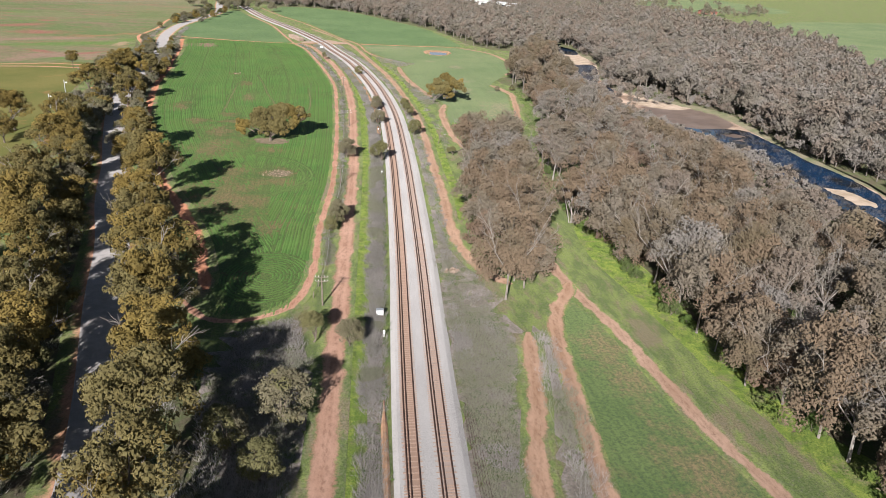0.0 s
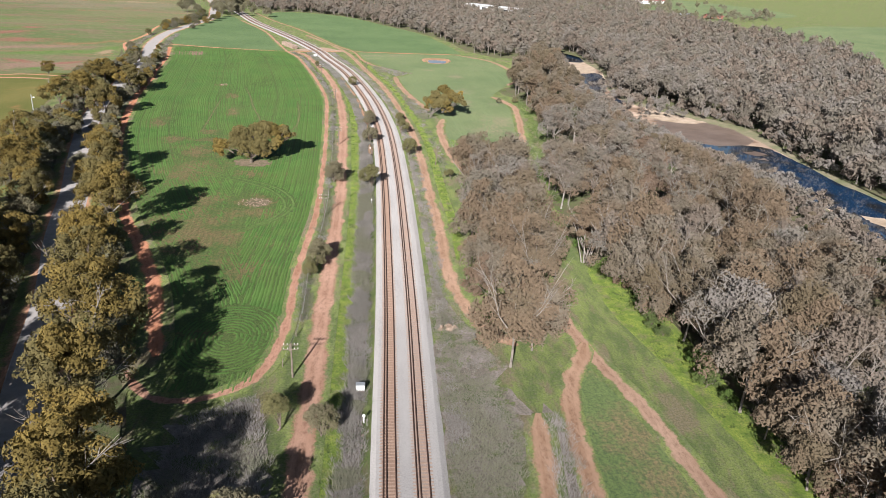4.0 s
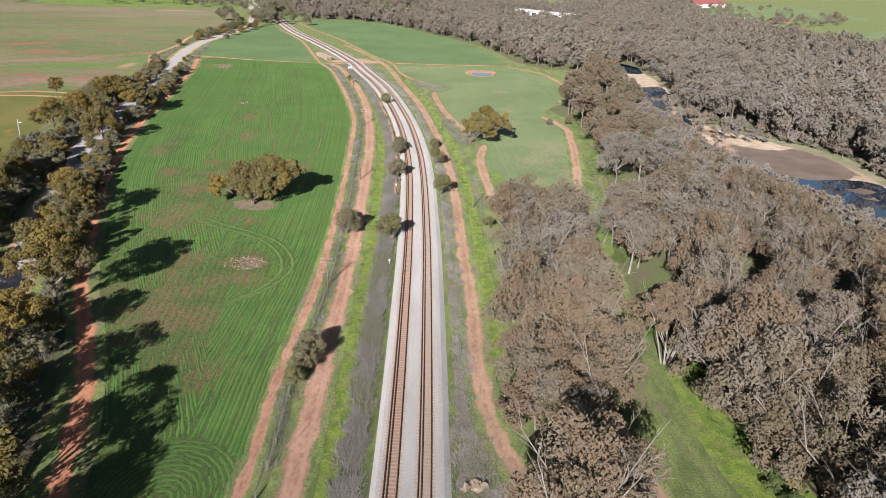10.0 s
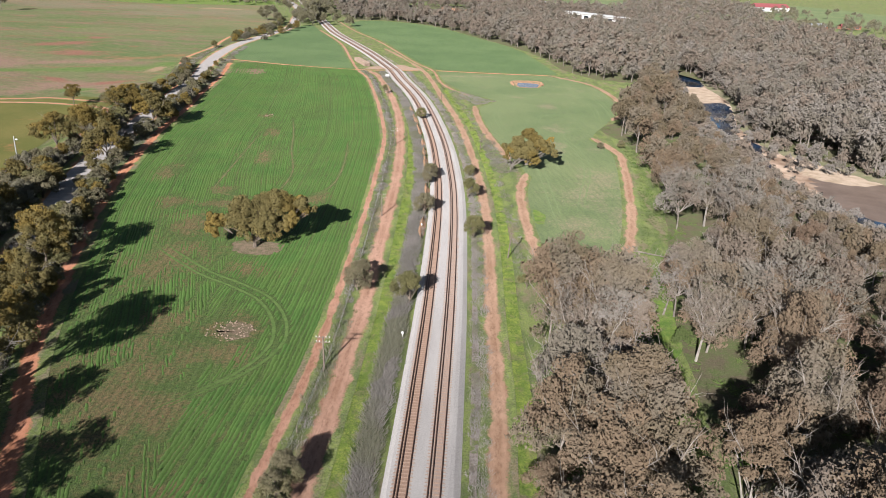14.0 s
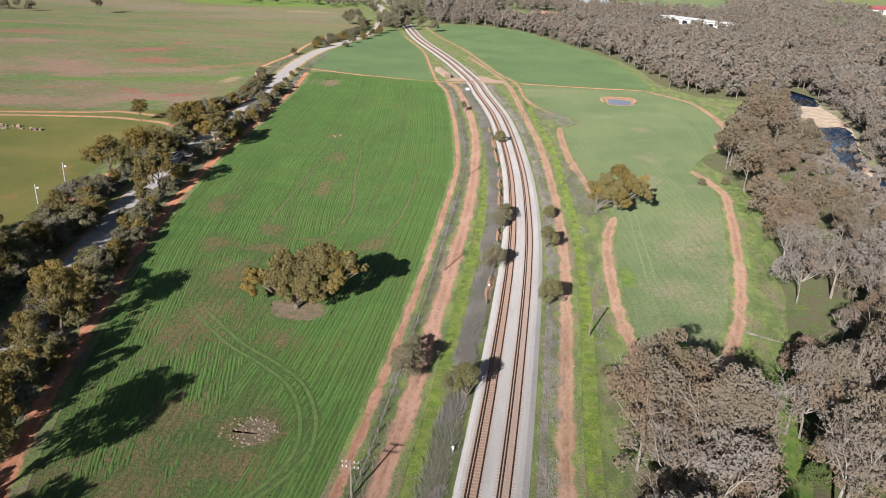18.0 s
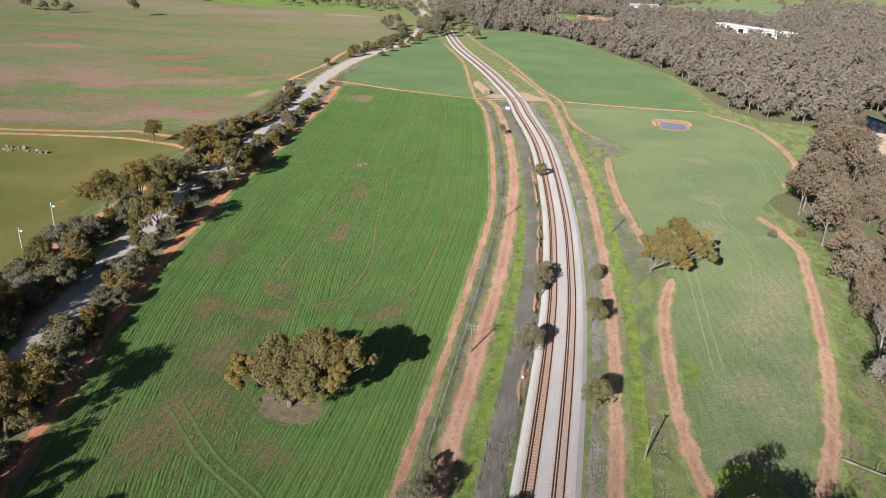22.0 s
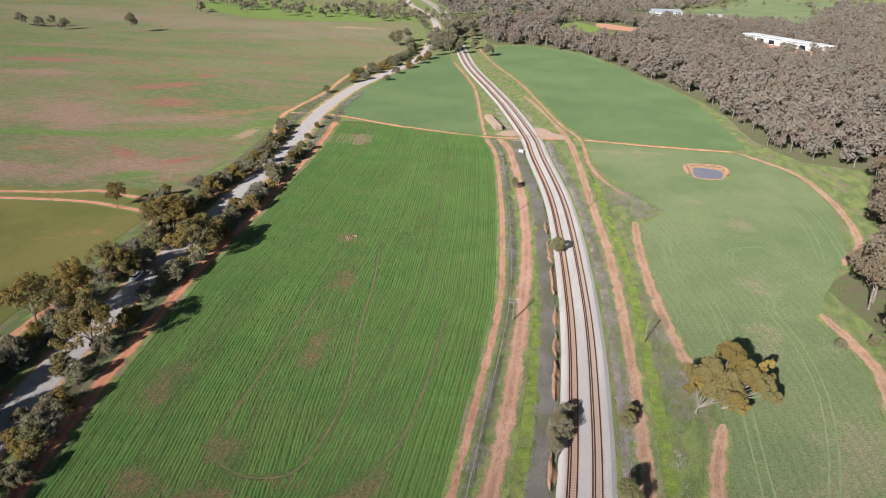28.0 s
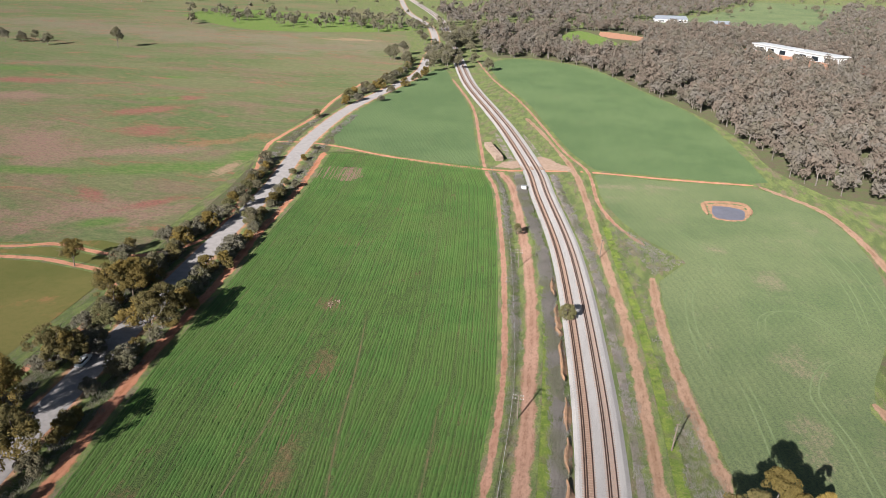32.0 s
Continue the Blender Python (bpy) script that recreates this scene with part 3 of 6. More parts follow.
def tree_meshes(seed, height, spread, n, leaves, size, leaf, bark, fork=0.3, base=0.42, trunk_r=0.28, bare=0, flat=0.8, puff=0.3, split=False, lobes=0):
    """Trunk, crown and bare limbs of one tree."""
    rnd = np.random.default_rng(seed)
    c, r = clumps(rnd, height, spread, n, base, puff, lobes)
    wood = limbs(rnd, height, c[rnd.permutation(n)[: min(n, 5 if split else 9)]], trunk_r, fork, rnd.uniform(-0.6, 0.6))
    out = [mesh_of("trunk", *(wood[0] if split else merged(wood)), bark, smooth=True)]
    lv, lf = sprigs(rnd, c, r, leaves, size, flat)
    out.append(softened(mesh_of("crown", lv, lf, leaf), LEAF_NORMALS[len(lv)]))
    twig = []
    for i in range(bare):
        a = rnd.uniform(0, 6.28)
        e = np.array((math.cos(a) * spread * 0.9, math.sin(a) * spread * 0.9, height * rnd.uniform(0.62, 0.98)))
        o = np.array((0, 0, height * 0.3))
        m = o + (e - o) * 0.55 + rnd.normal(0, 0.6, 3)
        out.append(mesh_of("limb", *tube([o, m, e], [0.12, 0.07, 0.02], 4), PALEBARK, smooth=True))
        for j in range(7):
            s = m + (e - m) * 0.14 * j
            t = s + (e - m) * 0.4 + rnd.normal(0, 0.9, 3)
            twig.append(tube([s, (s + t) / 2 + rnd.normal(0, 0.15, 3), t], [0.045, 0.03, 0.012], 3))
    if twig:
        out.append(mesh_of("twig_spray", *merged(twig), PALEBARK, smooth=True))
    for piece in wood[1:] if split else []:
        out.append(mesh_of("branch", *piece, bark, smooth=True))
    return out


def tree_thing(name, meshes, label, category="tree", group=""):
    t = thing(name, (0, 0, 0), label, category, group)
    part("trunk", meshes[0], t)
    part("crown", meshes[1], t)
    for me in meshes[2:]:
        ob = part(me.name.split(".")[0], me, t, "pale bare limb" if me.name.startswith("limb") else "")
        if me.name.startswith("twig_spray"):
            tagged(ob, "thin pale twigs", kind="stuff")
    return t


def stand(protos, spots, rnd, lo=0.8, hi=1.2):
    """Copies of prototypes at the spots; the prototypes themselves take the first spots."""
    for i, (x, y, *s) in enumerate(spots):
        k = s[0] if s else rnd.uniform(lo, hi)
        p = protos[i % len(protos)]
        m = pose(x, y, 0, 0, 0, rnd.uniform(0, 360))
        ob = p if i < len(protos) else copy_thing(p, m)
        ob.matrix_basis = m @ Matrix.Diagonal((k, k, k * rnd.uniform(0.92, 1.08), 1))


def scatter(poly, gap, rnd, jitter=0.45):
    """Spots about gap metres apart inside a closed line."""
    p = np.array(poly, float)
    x0, y0 = p.min(0)
    x1, y1 = p.max(0)
    gx, gy = np.meshgrid(np.arange(x0, x1, gap), np.arange(y0, y1, gap * 0.87))
    gx[1::2] += gap / 2
    q = np.c_[gx.ravel(), gy.ravel()] + rnd.uniform(-jitter, jitter, (gx.size, 2)) * gap
    return q[inside(list(poly), q)]


def joined(name, source, spots, rnd, lo=0.8, hi=1.2):
    """Many copies of a few point-and-face sets as one mesh (vertices, faces)."""
    vs, fs, o = [], [], 0
    for i, (x, y) in enumerate(spots):
        v, f = source[i % len(source)]
        a, k = rnd.uniform(0, 6.28), rnd.uniform(lo, hi)
        ca, sa = math.cos(a) * k, math.sin(a) * k
        w = np.c_[v[:, 0] * ca - v[:, 1] * sa + x, v[:, 0] * sa + v[:, 1] * ca + y, v[:, 2] * k * rnd.uniform(0.85, 1.15)]
        vs.append(w)
        fs.append(f + o)
        o += len(w)
    return np.vstack(vs), np.vstack(fs)


# ---- the plan ----
RAIL = [(0, -260), (0, -60), (0, 12), (0.2, 40), (0.8, 80), (1, 122), (0.9, 160), (0, 207), (-2, 243), (-7, 291), (-18, 359), (-32, 416),
        (-40, 449), (-59, 508), (-75, 552), (-106, 635), (-134, 728), (-163, 827), (-195, 938), (-240, 1080), (-330, 1300), (-500, 1700)]
ROAD = [(-10, -260), (-22, -90), (-32, -20), (-39, 12), (-44, 32), (-53, 62), (-60, 88), (-70, 118), (-78, 147), (-86, 172), (-94, 198), (-102, 226),
        (-109, 260), (-115, 298), (-122, 343), (-130, 395), (-140, 438), (-147, 478), (-152, 534), (-150, 598), (-149, 664), (-164, 748),
        (-182, 841), (-225, 980), (-300, 1150), (-420, 1500)]
PATH_L = [(-13, -260), (-13, -60), (-13, 14), (-13, 75), (-13, 147), (-14, 186), (-16, 240), (-20, 289), (-26, 336), (-37, 391), (-45, 424), (-54, 444)]
PATH_F = [(-40, 62), (-35, 55), (-29, 54), (-23.5, 57), (-20, 63), (-18.6, 78), (-19, 100), (-18, 130), (-18.5, 160), (-20, 200), (-22, 240), (-25, 285),
          (-31, 324), (-37, 357), (-44, 391), (-50, 418), (-59, 444), (-70, 488), (-89, 563), (-121, 650)]
FIELD_EDGE = [(-36, 66), (-42, 88), (-50, 109), (-60, 131), (-72, 165), (-83, 200), (-91, 232), (-100, 276), (-106, 318), (-112, 352), (-118, 392), (-129, 446)]
PATH_X = [(-162, 455), (-146, 459), (-131, 458), (-98, 448), (-59, 443), (-39, 447), (-18, 452), (13, 452), (46, 454)]
PATH_R = [(19, 69), (16, 73), (13, 80), (11, 90), (10.2, 105), (10.7, 125), (10.2, 150), (10, 186), (9, 222), (6, 262), (2, 300), (-2, 330), (-6, 353),
          (-12, 389), (-18, 425), (-23, 449), (-36, 492), (-56, 545)]
PATH_R2 = [(26, 163), (22, 177), (20, 190), (19, 215), (19.5, 232), (22, 248)]
PATH_R2B = [(17.5, 264), (14, 282), (10, 304), (7, 332), (6, 352)]
PATH_R3 = [(4, 376), (-5, 392), (-12, 414), (-18, 452), (-30, 481), (-45, 527), (-66, 589), (-95, 660), (-122, 740)]
PATH_R4 = [(32, 163), (38, 179), (43, 195), (48, 221), (53, 257), (54.5, 280), (49, 301)]
PATH_R5 = [(62, 335), (71, 356), (72, 391), (66, 427), (48, 453)]
FORK_A = [(28, 91), (29, 76), (31, 63), (34, 50), (36, 34), (38, 21), (41, 9), (46, -12), (58, -60), (90, -200)]
FORK_B = [(30.4, 70), (28.6, 65), (25, 58), (23, 48), (22, 37), (21, 23), (20, 10), (18.5, -20), (18, -80)]
PATH_C = [(18.5, 50), (16, 31), (13.6, 19), (12.6, 10), (12, -30), (12, -120)]
FIELD_W = PATH_F[2:17] + [(-98, 447)] + FIELD_EDGE[::-1]
FIELD_W2 = [(-131, 461), (-98, 451), (-61, 447), (-72, 488), (-91, 563), (-122, 652), (-140, 690), (-144, 600), (-146, 535), (-140, 485)]
FIELD_E = [(25, 166), (21, 190), (20.5, 215), (22, 248), (17.5, 267), (11, 304), (8, 350), (16, 366), (3, 384), (-8, 410), (-15, 449), (13, 449), (44, 451),
           (64, 427), (70, 391), (66, 350), (50, 303), (54, 280), (53, 257), (47.5, 221), (42.5, 195), (33, 165)]
FIELD_E2 = [(-15, 456), (46, 457), (50, 480), (34, 577), (4, 650), (-36, 735), (-85, 764), (-108, 738), (-93, 665), (-62, 589), (-42, 527), (-27, 482)]
FIELD_S = [(29, 64), (25.5, 57), (23.7, 48), (22.6, 37), (21.6, 23), (20.6, 10), (19, -20), (19, -80), (56, -60), (44, -12), (39.4, 9), (36.5, 21), (34.6, 34), (32.6, 50)]
WHEEL_WEST = [(-60, 178), (-57, 174), (-46, 164), (-38, 159), (-31.5, 154), (-27.5, 148), (-25.3, 142), (-25, 136), (-28, 128), (-36, 118)]
SOWN_LOOPS = ([(-68, 285), (-66, 262), (-64, 238), (-62, 217), (-59, 214), (-53, 212), (-47, 214), (-45, 221), (-46, 238), (-52, 262), (-57, 286), (-63, 310)],
              [(-40, 210), (-36, 214), (-33, 222), (-32, 232), (-33, 250), (-36, 275)])
RIVER_W = [(118, -300), (112, -100), (112, 94), (112, 109), (116, 128), (118, 151), (116, 180), (112, 194), (106, 221), (101, 266), (104, 300), (102, 329),
           (109, 386), (118, 453), (130, 520), (160, 620)]
RIVER_E = [(140, -300), (136, -100), (134, 94), (137, 124), (140, 142), (137, 172), (139, 210), (141, 242), (128, 272), (113, 300), (114, 335), (130, 400),
           (132, 455), (140, 510), (170, 612)]

# ---- ground ----


def far_rise(x, y):
    """The land rises to low hills far beyond the valley floor."""
    d = np.maximum(np.hypot(x, y - 200) - 1500, 0)
    return 0.045 * d * (0.6 + 0.4 * np.sin(x * 0.0013 + 1.0) * np.cos(y * 0.0011)) * (d > 0)


def ground_mesh():
    xs = np.unique(np.r_[np.linspace(-4200, -300, 40), np.arange(-300, 90, 15.0), np.arange(90, 180, 3.0), np.arange(180, 400, 20.0), np.linspace(400, 4200, 40)])
    ys = np.unique(np.r_[np.linspace(-3000, -100, 30), np.arange(-100, 560, 6.0), np.arange(560, 1000, 25.0), np.linspace(1000, 4600, 50)])
    gx, gy = np.meshgrid(xs, ys)
    w = np.interp(gy, *np.array(RIVER_W)[:, ::-1].T)
    e = np.interp(gy, *np.array(RIVER_E)[:, ::-1].T)
    near = np.minimum(gx - w, e - gx)
    dip = np.clip((near + 4) / 6, 0, 1) * (gy < 640) * (gx > 80) * (gx < 200)
    gz = far_rise(gx, gy) - 1.1 * dip * dip * (3 - 2 * dip)
    v = np.dstack([gx, gy, gz]).reshape(-1, 3)
    nx = len(xs)
    i = (np.arange(len(ys) - 1)[:, None] * nx + np.arange(nx - 1)).ravel()
    me = mesh_of("ground", v, np.c_[i, i + 1, i + nx + 1, i + nx], VERGE, smooth=True)
    me.materials.append(RIVERBANK)
    mid = (v[i] + v[i + nx + 1]) / 2
    wide = 9 + 3 * np.sin(mid[:, 1] * 0.13) + 2 * np.sin(mid[:, 1] * 0.37)
    west, east = np.interp(mid[:, 1], *np.array(RIVER_W)[:, ::-1].T) - wide, np.interp(mid[:, 1], *np.array(RIVER_E)[:, ::-1].T) + wide
    me.polygons.foreach_set("material_index", ((mid[:, 0] > west) & (mid[:, 0] < east) & (mid[:, 1] < 640)).astype(np.int32))
    return me


structure("ground", ground_mesh(), "valley floor of rough green and dry grey grass")
structure("paddock_west", patch("paddock_west", [(-60, -200), (-75, 40), (-92, 100), (-106, 150), (-122, 215), (-135, 300), (-150, 400), (-162, 470), (-165, 540), (-162, 640), (-185, 760),
          (-215, 860), (-330, 1120), (-700, 1350), (-1400, 1300), (-1400, 0), (-600, -300)], 0.03, PADDOCK, 30), "wide grazed pasture with patches of bare red soil")
structure("paddock_near", patch("paddock_near", [(-104, 150), (-118, 205), (-130, 262), (-142, 330), (-180, 322), (-300, 300), (-420, 210), (-300, 60), (-120, 60)], 0.06, MEADOW, 20), "darker green paddock behind the roadside trees")
structure("meadow_east", patch("meadow_east", [(300, 380), (355, 505), (345, 625), (440, 780), (620, 900), (1200, 950), (1300, 300), (500, 100)], 0.03, CROP_EAST, 30), "smooth green hillside meadow beyond the river woods")
structure("field_west", patch("field_west", FIELD_W, 0.06, CROP), "green drilled cereal field with curved sowing rows", "field")
structure("field_west_far", patch("field_west_far", FIELD_W2, 0.06, CROP_FAR), "far wedge of green cereal crop beside the railway", "field")
structure("field_east", patch("field_east", FIELD_E, 0.06, CROP_EAST), "thin green crop with bare tan patches and wheel lines", "field")
structure("field_east_far", patch("field_east_far", FIELD_E2, 0.06, CROP_FAR), "far green crop between railway and river woods", "field")
structure("field_south", patch("field_south", FIELD_S, 0.06, CROP_SOUTH), "small triangular green field between two dirt tracks", "field")
structure("lush_verge", patch("lush_verge", [(39, 100), (38, 84), (41, 64), (43.5, 45), (45.5, 30), (50, 10), (57, -20), (68, -60), (70, -20), (60, 8), (52, 26), (49, 52), (48, 76), (43, 104)], 0.05, LUSH_YELLOW), "bright green lush grass strip along the trees", "grass")
structure("green_strip_west", strip("green_strip_west", [(x + 3.5, y) for x, y in PATH_L[:-1]], flat_band(3.2, 0.05), LUSH_YELLOW), "yellow-green grass strip between dirt track and scrub", "grass")
structure("green_strip_east", strip("green_strip_east", [(x + 3.4, y) for x, y in PATH_R[4:14]], flat_band(3.0, 0.05), LUSH_YELLOW), "yellow-green grass strip beside the dirt track", "grass")

WOOD_W = [(40, 105), (46, 76), (46, 50), (49, 28), (56, 8), (64, -40), (112, -60), (110, 95), (114, 130), (115, 180), (104, 221), (99, 266), (101, 300), (99, 329),
          (106, 386), (114, 440), (100, 446), (86, 404), (76, 350), (62, 330), (54, 316), (60, 296), (62, 273), (60, 240), (55, 212), (48, 178), (42, 158), (42, 140), (40, 122)]
WOOD_BELT = [(15, 52), (18, 48), (20, 62), (23, 75), (26, 92), (30, 108), (31, 130), (32, 149), (25, 154), (18, 152), (15, 128), (15.5, 95), (17, 80)]
WOOD_E = [(139, -60), (136, 94), (140, 142), (139, 172), (141, 210), (144, 246), (130, 274), (116, 303), (117, 335), (132, 400), (135, 455), (132, 500), (220, 520), (345, 500), (300, 385), (290, 250), (250, 60), (240, -60)]
WOOD_N = [(72, 447), (57, 480), (51, 528), (37, 578), (4, 655), (-36, 740), (-83, 772), (-112, 764), (-128, 800), (-160, 930), (-60, 1040), (150, 1060), (330, 900), (345, 640), (350, 510), (220, 522), (128, 500), (112, 445)]
structure("woodland_floor", patch("woodland_floor", WOOD_W, 0.04, LITTER), "brown leaf litter and patchy grass under the trees", "ground")
structure("woodland_floor_east", patch("woodland_floor_east", WOOD_E, 0.04, LITTER, 15), "brown leaf litter under the far bank trees", "ground")
structure("woodland_floor_north", patch("woodland_floor_north", WOOD_N, 0.04, LITTER, 15), "brown leaf litter under the northern woods", "ground")
structure("riverbed", strip("riverbed", [((a[0] + b[0]) / 2, (a[1] + b[1]) / 2) for a, b in zip(RIVER_W, RIVER_E)], flat_band(34, -0.85), SANDBANK), "pale sand and mud banks of the riverbed", "river bed")

structure("ballast", strip("ballast", RAIL, [(-4.7, 0.0), (-4.0, 0.42), (-3.5, 0.5), (-1, 0.52), (1, 0.52), (3.3, 0.5), (3.9, 0.42), (4.75, 0.0)], BALLAST, 2.5), "grey crushed stone railway ballast stained brown", "ballast")
structure("roadside_litter", strip("roadside_litter", ROAD[1:20], [(4.5, 0.05), (7, 0.055), (10, 0.055), (12.5, 0.05)], LITTER), "dark leaf litter and dry weeds under the roadside trees", "ground")
structure("roadside_litter", strip("roadside_litter", ROAD[1:20], [(-15, 0.05), (-11, 0.055), (-8, 0.055), (-4.5, 0.05)], LITTER), "dark leaf litter and dry weeds under the roadside trees", "ground")
structure("road_shoulder", strip("road_shoulder", ROAD, flat_band(12, 0.08, 9), SHOULDER), "red dirt road shoulder", "verge")
structure("road", strip("road", ROAD, [(-3.3, 0.08), (-3.1, 0.13), (0, 0.16), (3.1, 0.13), (3.3, 0.08)], ASPHALT), "worn pale grey asphalt country road", "road")
TRACK_ORDER = "dirt_track_west field_margin_west road_margin dirt_track_cross dirt_track_east field_margin_east field_margin_middle field_margin_far field_margin_river field_margin_wood dirt_fork_long dirt_fork_short dirt_spur".split()
for nm, pts, w, mt, lb in (
    ("dirt_track_west", PATH_L, 5.0, PATH_RED, "wide red dirt track beside the railway"),
    ("field_margin_west", PATH_F, 3.0, PATH_THIN, "thin red bare margin round the crop"),
    ("road_margin", [(x - 1.0, y) for x, y in FIELD_EDGE], 5.4, PATH_MARGIN, "red bare margin between road trees and crop"),
    ("dirt_track_cross", PATH_X, 4.2, PATH_CROSS, "red dirt track to the level crossing"),
    ("dirt_track_east", PATH_R, 4.6, PATH_TAN, "tan dirt track curving beside the railway"),
    ("field_margin_east", PATH_R2, 3.6, PATH_TAN, "tan dirt margin of the eastern crop"),
    ("field_margin_middle", PATH_R2B, 3.2, PATH_TAN, "tan dirt margin beyond the lone tree"),
    ("field_margin_far", PATH_R3, 3.2, PATH_THIN, "red dirt track along the far crop"),
    ("field_margin_river", PATH_R4, 4.2, PATH_TAN, "tan dirt track on the river side of the crop"),
    ("field_margin_wood", PATH_R5, 3.2, PATH_TAN, "faint dirt track along the wood"),
    ("dirt_fork_long", FORK_A, 3.6, PATH_BROWN, "brown rutted dirt track past the wood"),
    ("dirt_fork_short", FORK_B, 2.8, PATH_TAN, "narrow tan dirt track by the small field"),
    ("dirt_spur", PATH_C, 4.0, PATH_TAN, "short tan dirt spur beside dry scrub"),
):
    structure(nm, strip(nm, pts, flat_band(w + 0.5, 0.092 + 0.004 * TRACK_ORDER.index(nm)), mt, taper=2.5), lb, "dirt track")
structure("dry_belt_west", strip("dry_belt_west", [(x - 7.3, y) for x, y in RAIL[1:14]], flat_band(2.6, 0.04), DRYMAT, taper=10), "matted grey dry weeds along the ballast", "ground")
structure("dry_belt_east", strip("dry_belt_east", [(x + 6.7, y) for x, y in RAIL[3:14]], flat_band(2.0, 0.04), DRYMAT, taper=10), "matted grey dry weeds east of the ballast", "ground")
structure("dry_corner", patch("dry_corner", [(-30, 50), (-20, 54), (-17, 42), (-16, 30), (-16, -20), (-27, -20), (-31, 25)], 0.045, DRYMAT, 2.5, 2.4), "matted grey weeds below the field corner", "ground")
structure("dry_flat_east", patch("dry_flat_east", [(5, 90), (9.5, 86), (13, 74), (15.5, 62), (16, 45), (13, 30), (10.8, 0), (11, -40), (5, -40)], 0.045, DRYMAT, 2.5, 2.4), "matted grey dry weeds on the flat", "ground")
structure("dry_strip_fork", patch("dry_strip_fork", [(19.5, 52), (22, 46), (20.5, 25), (19, 5), (18, -30), (14, -30), (15, 5), (17, 30)], 0.045, DRYMAT, 2.5, 1.8), "dry weeds between two dirt tracks", "ground")
structure("pale_glade", patch("pale_glade", [(33, 166), (46, 176), (44, 158), (41, 140), (38, 124), (33, 120), (33, 142)], 0.055, LUSH, 4, 0.8), "pale green grassy glade between the trees", "grass")
structure("flower_patch", patch("flower_patch", [(23.5, 172), (27, 166), (32, 168), (34, 176), (29, 183), (24, 180)], 0.077, LUSH_YELLOW, 3, 0.7), "yellow-green weedy patch in the crop", "grass")
structure("flower_patch_small", patch("flower_patch_small", [(21.2, 204), (23.5, 203), (24.5, 210), (22, 214)], 0.075, LUSH, 2, 0.6), "yellow-green weedy patch by the margin", "grass")
structure("tree_ring", patch("tree_ring", [(-39.6 + 5.6 * math.cos(a) * (1 + 0.12 * math.sin(3 * a)), 178.2 + 4.2 * math.sin(a) * (1 + 0.15 * math.cos(2 * a + 1))) for a in np.linspace(0, 5.7, 11)], 0.075, RINGSOIL, 0.9, 1.0), "bare littered soil round the field tree", "soil")
structure("brown_patch", patch("brown_patch", [(-121, 411), (-112, 410), (-104, 412), (-105, 427), (-113, 428), (-121, 425)], 0.075, BROWNSOIL, 1.5, 1.5), "brown dried puddle at the field end", "soil")
structure("dam_bank", patch("dam_bank", [(26, 425), (31, 426.5), (38.4, 426.5), (40, 422), (39.2, 414), (36, 409), (28.4, 408.6), (26.6, 415)], 0.075, BANKSOIL, 1.2, 1.3), "orange earth round the farm dam", "soil")
structure("dam_rim", strip("dam_rim", [(25.6, 412), (25, 419), (25.4, 425.5), (31, 428), (38.8, 428), (40.6, 422), (39.8, 415)], [(-0.9, 0.08), (-0.3, 0.6), (0.2, 0.65), (0.9, 0.09)], BANKSOIL, 1.2, taper=5), "low orange earth bank thrown up round the dam", "earth bank")
structure("dam_water", patch("dam_water", [(28, 423), (33, 423.5), (38.3, 421), (37.6, 413), (36, 410), (29, 409.6), (27.3, 415)], 0.10, MUDWATER, 1.5, 0.2), "small grey farm dam", "pond")
structure("crossing_gravel", patch("crossing_gravel", [(-56, 448), (-48, 447), (-45, 452), (-48, 459), (-53, 456)], 0.13, GRAVEL, 1.2, 1.6), "tan gravel pad at the level crossing", "gravel")
structure("crossing_gravel_east", patch("crossing_gravel_east", [(-36, 450), (-24, 451), (-27, 457), (-38, 469), (-41, 463)], 0.13, GRAVEL, 1.2, 1.8), "tan gravel spread east of the crossing", "gravel")
bank_rnd = np.random.default_rng(17)
bank_line = spline(RAIL[6:11], 1.0)
start = 28
while start < len(bank_line) - 24:
    run = int(bank_rnd.integers(5, 20))
    pts = [(x - 5.6 + bank_rnd.normal(0, 0.16), y) for x, y in bank_line[start : start + run : 2]]
    h = bank_rnd.uniform(0.6, 1.0)
    if len(pts) > 2:
        structure("cut_bank", strip("cut_bank", pts, [(-0.9, 0.03), (-0.55, h), (-0.2, h * 0.95), (0.2, h * 0.5), (0.75, 0.05)], BANKSOIL, 0.8, taper=3), "eroded orange earth bank beside the ballast", "earth bank")
    start += run + int(bank_rnd.integers(1, 5))
structure("cut_bank_near", strip("cut_bank_near", [(-5.5, -40), (-5.5, -10), (-5.4, 10), (-5.6, 30)], [(-0.6, 0.04), (-0.35, 0.3), (0.05, 0.28), (0.35, 0.06)], BANKSOIL, 1.5, taper=6), "eroded orange earth bank beside the ballast", "earth bank")
structure("paddock_track", strip("paddock_track", [(-330, 290), (-230, 306), (-179, 319), (-165, 325), (-145, 323), (-134, 327), (-126, 346), (-136, 387), (-157, 445), (-160, 468), (-162, 513), (-169, 560), (-172, 620)], flat_band(4.4, 0.11), PATH_CROSS, taper=7), "red dirt track across the pasture", "dirt track")
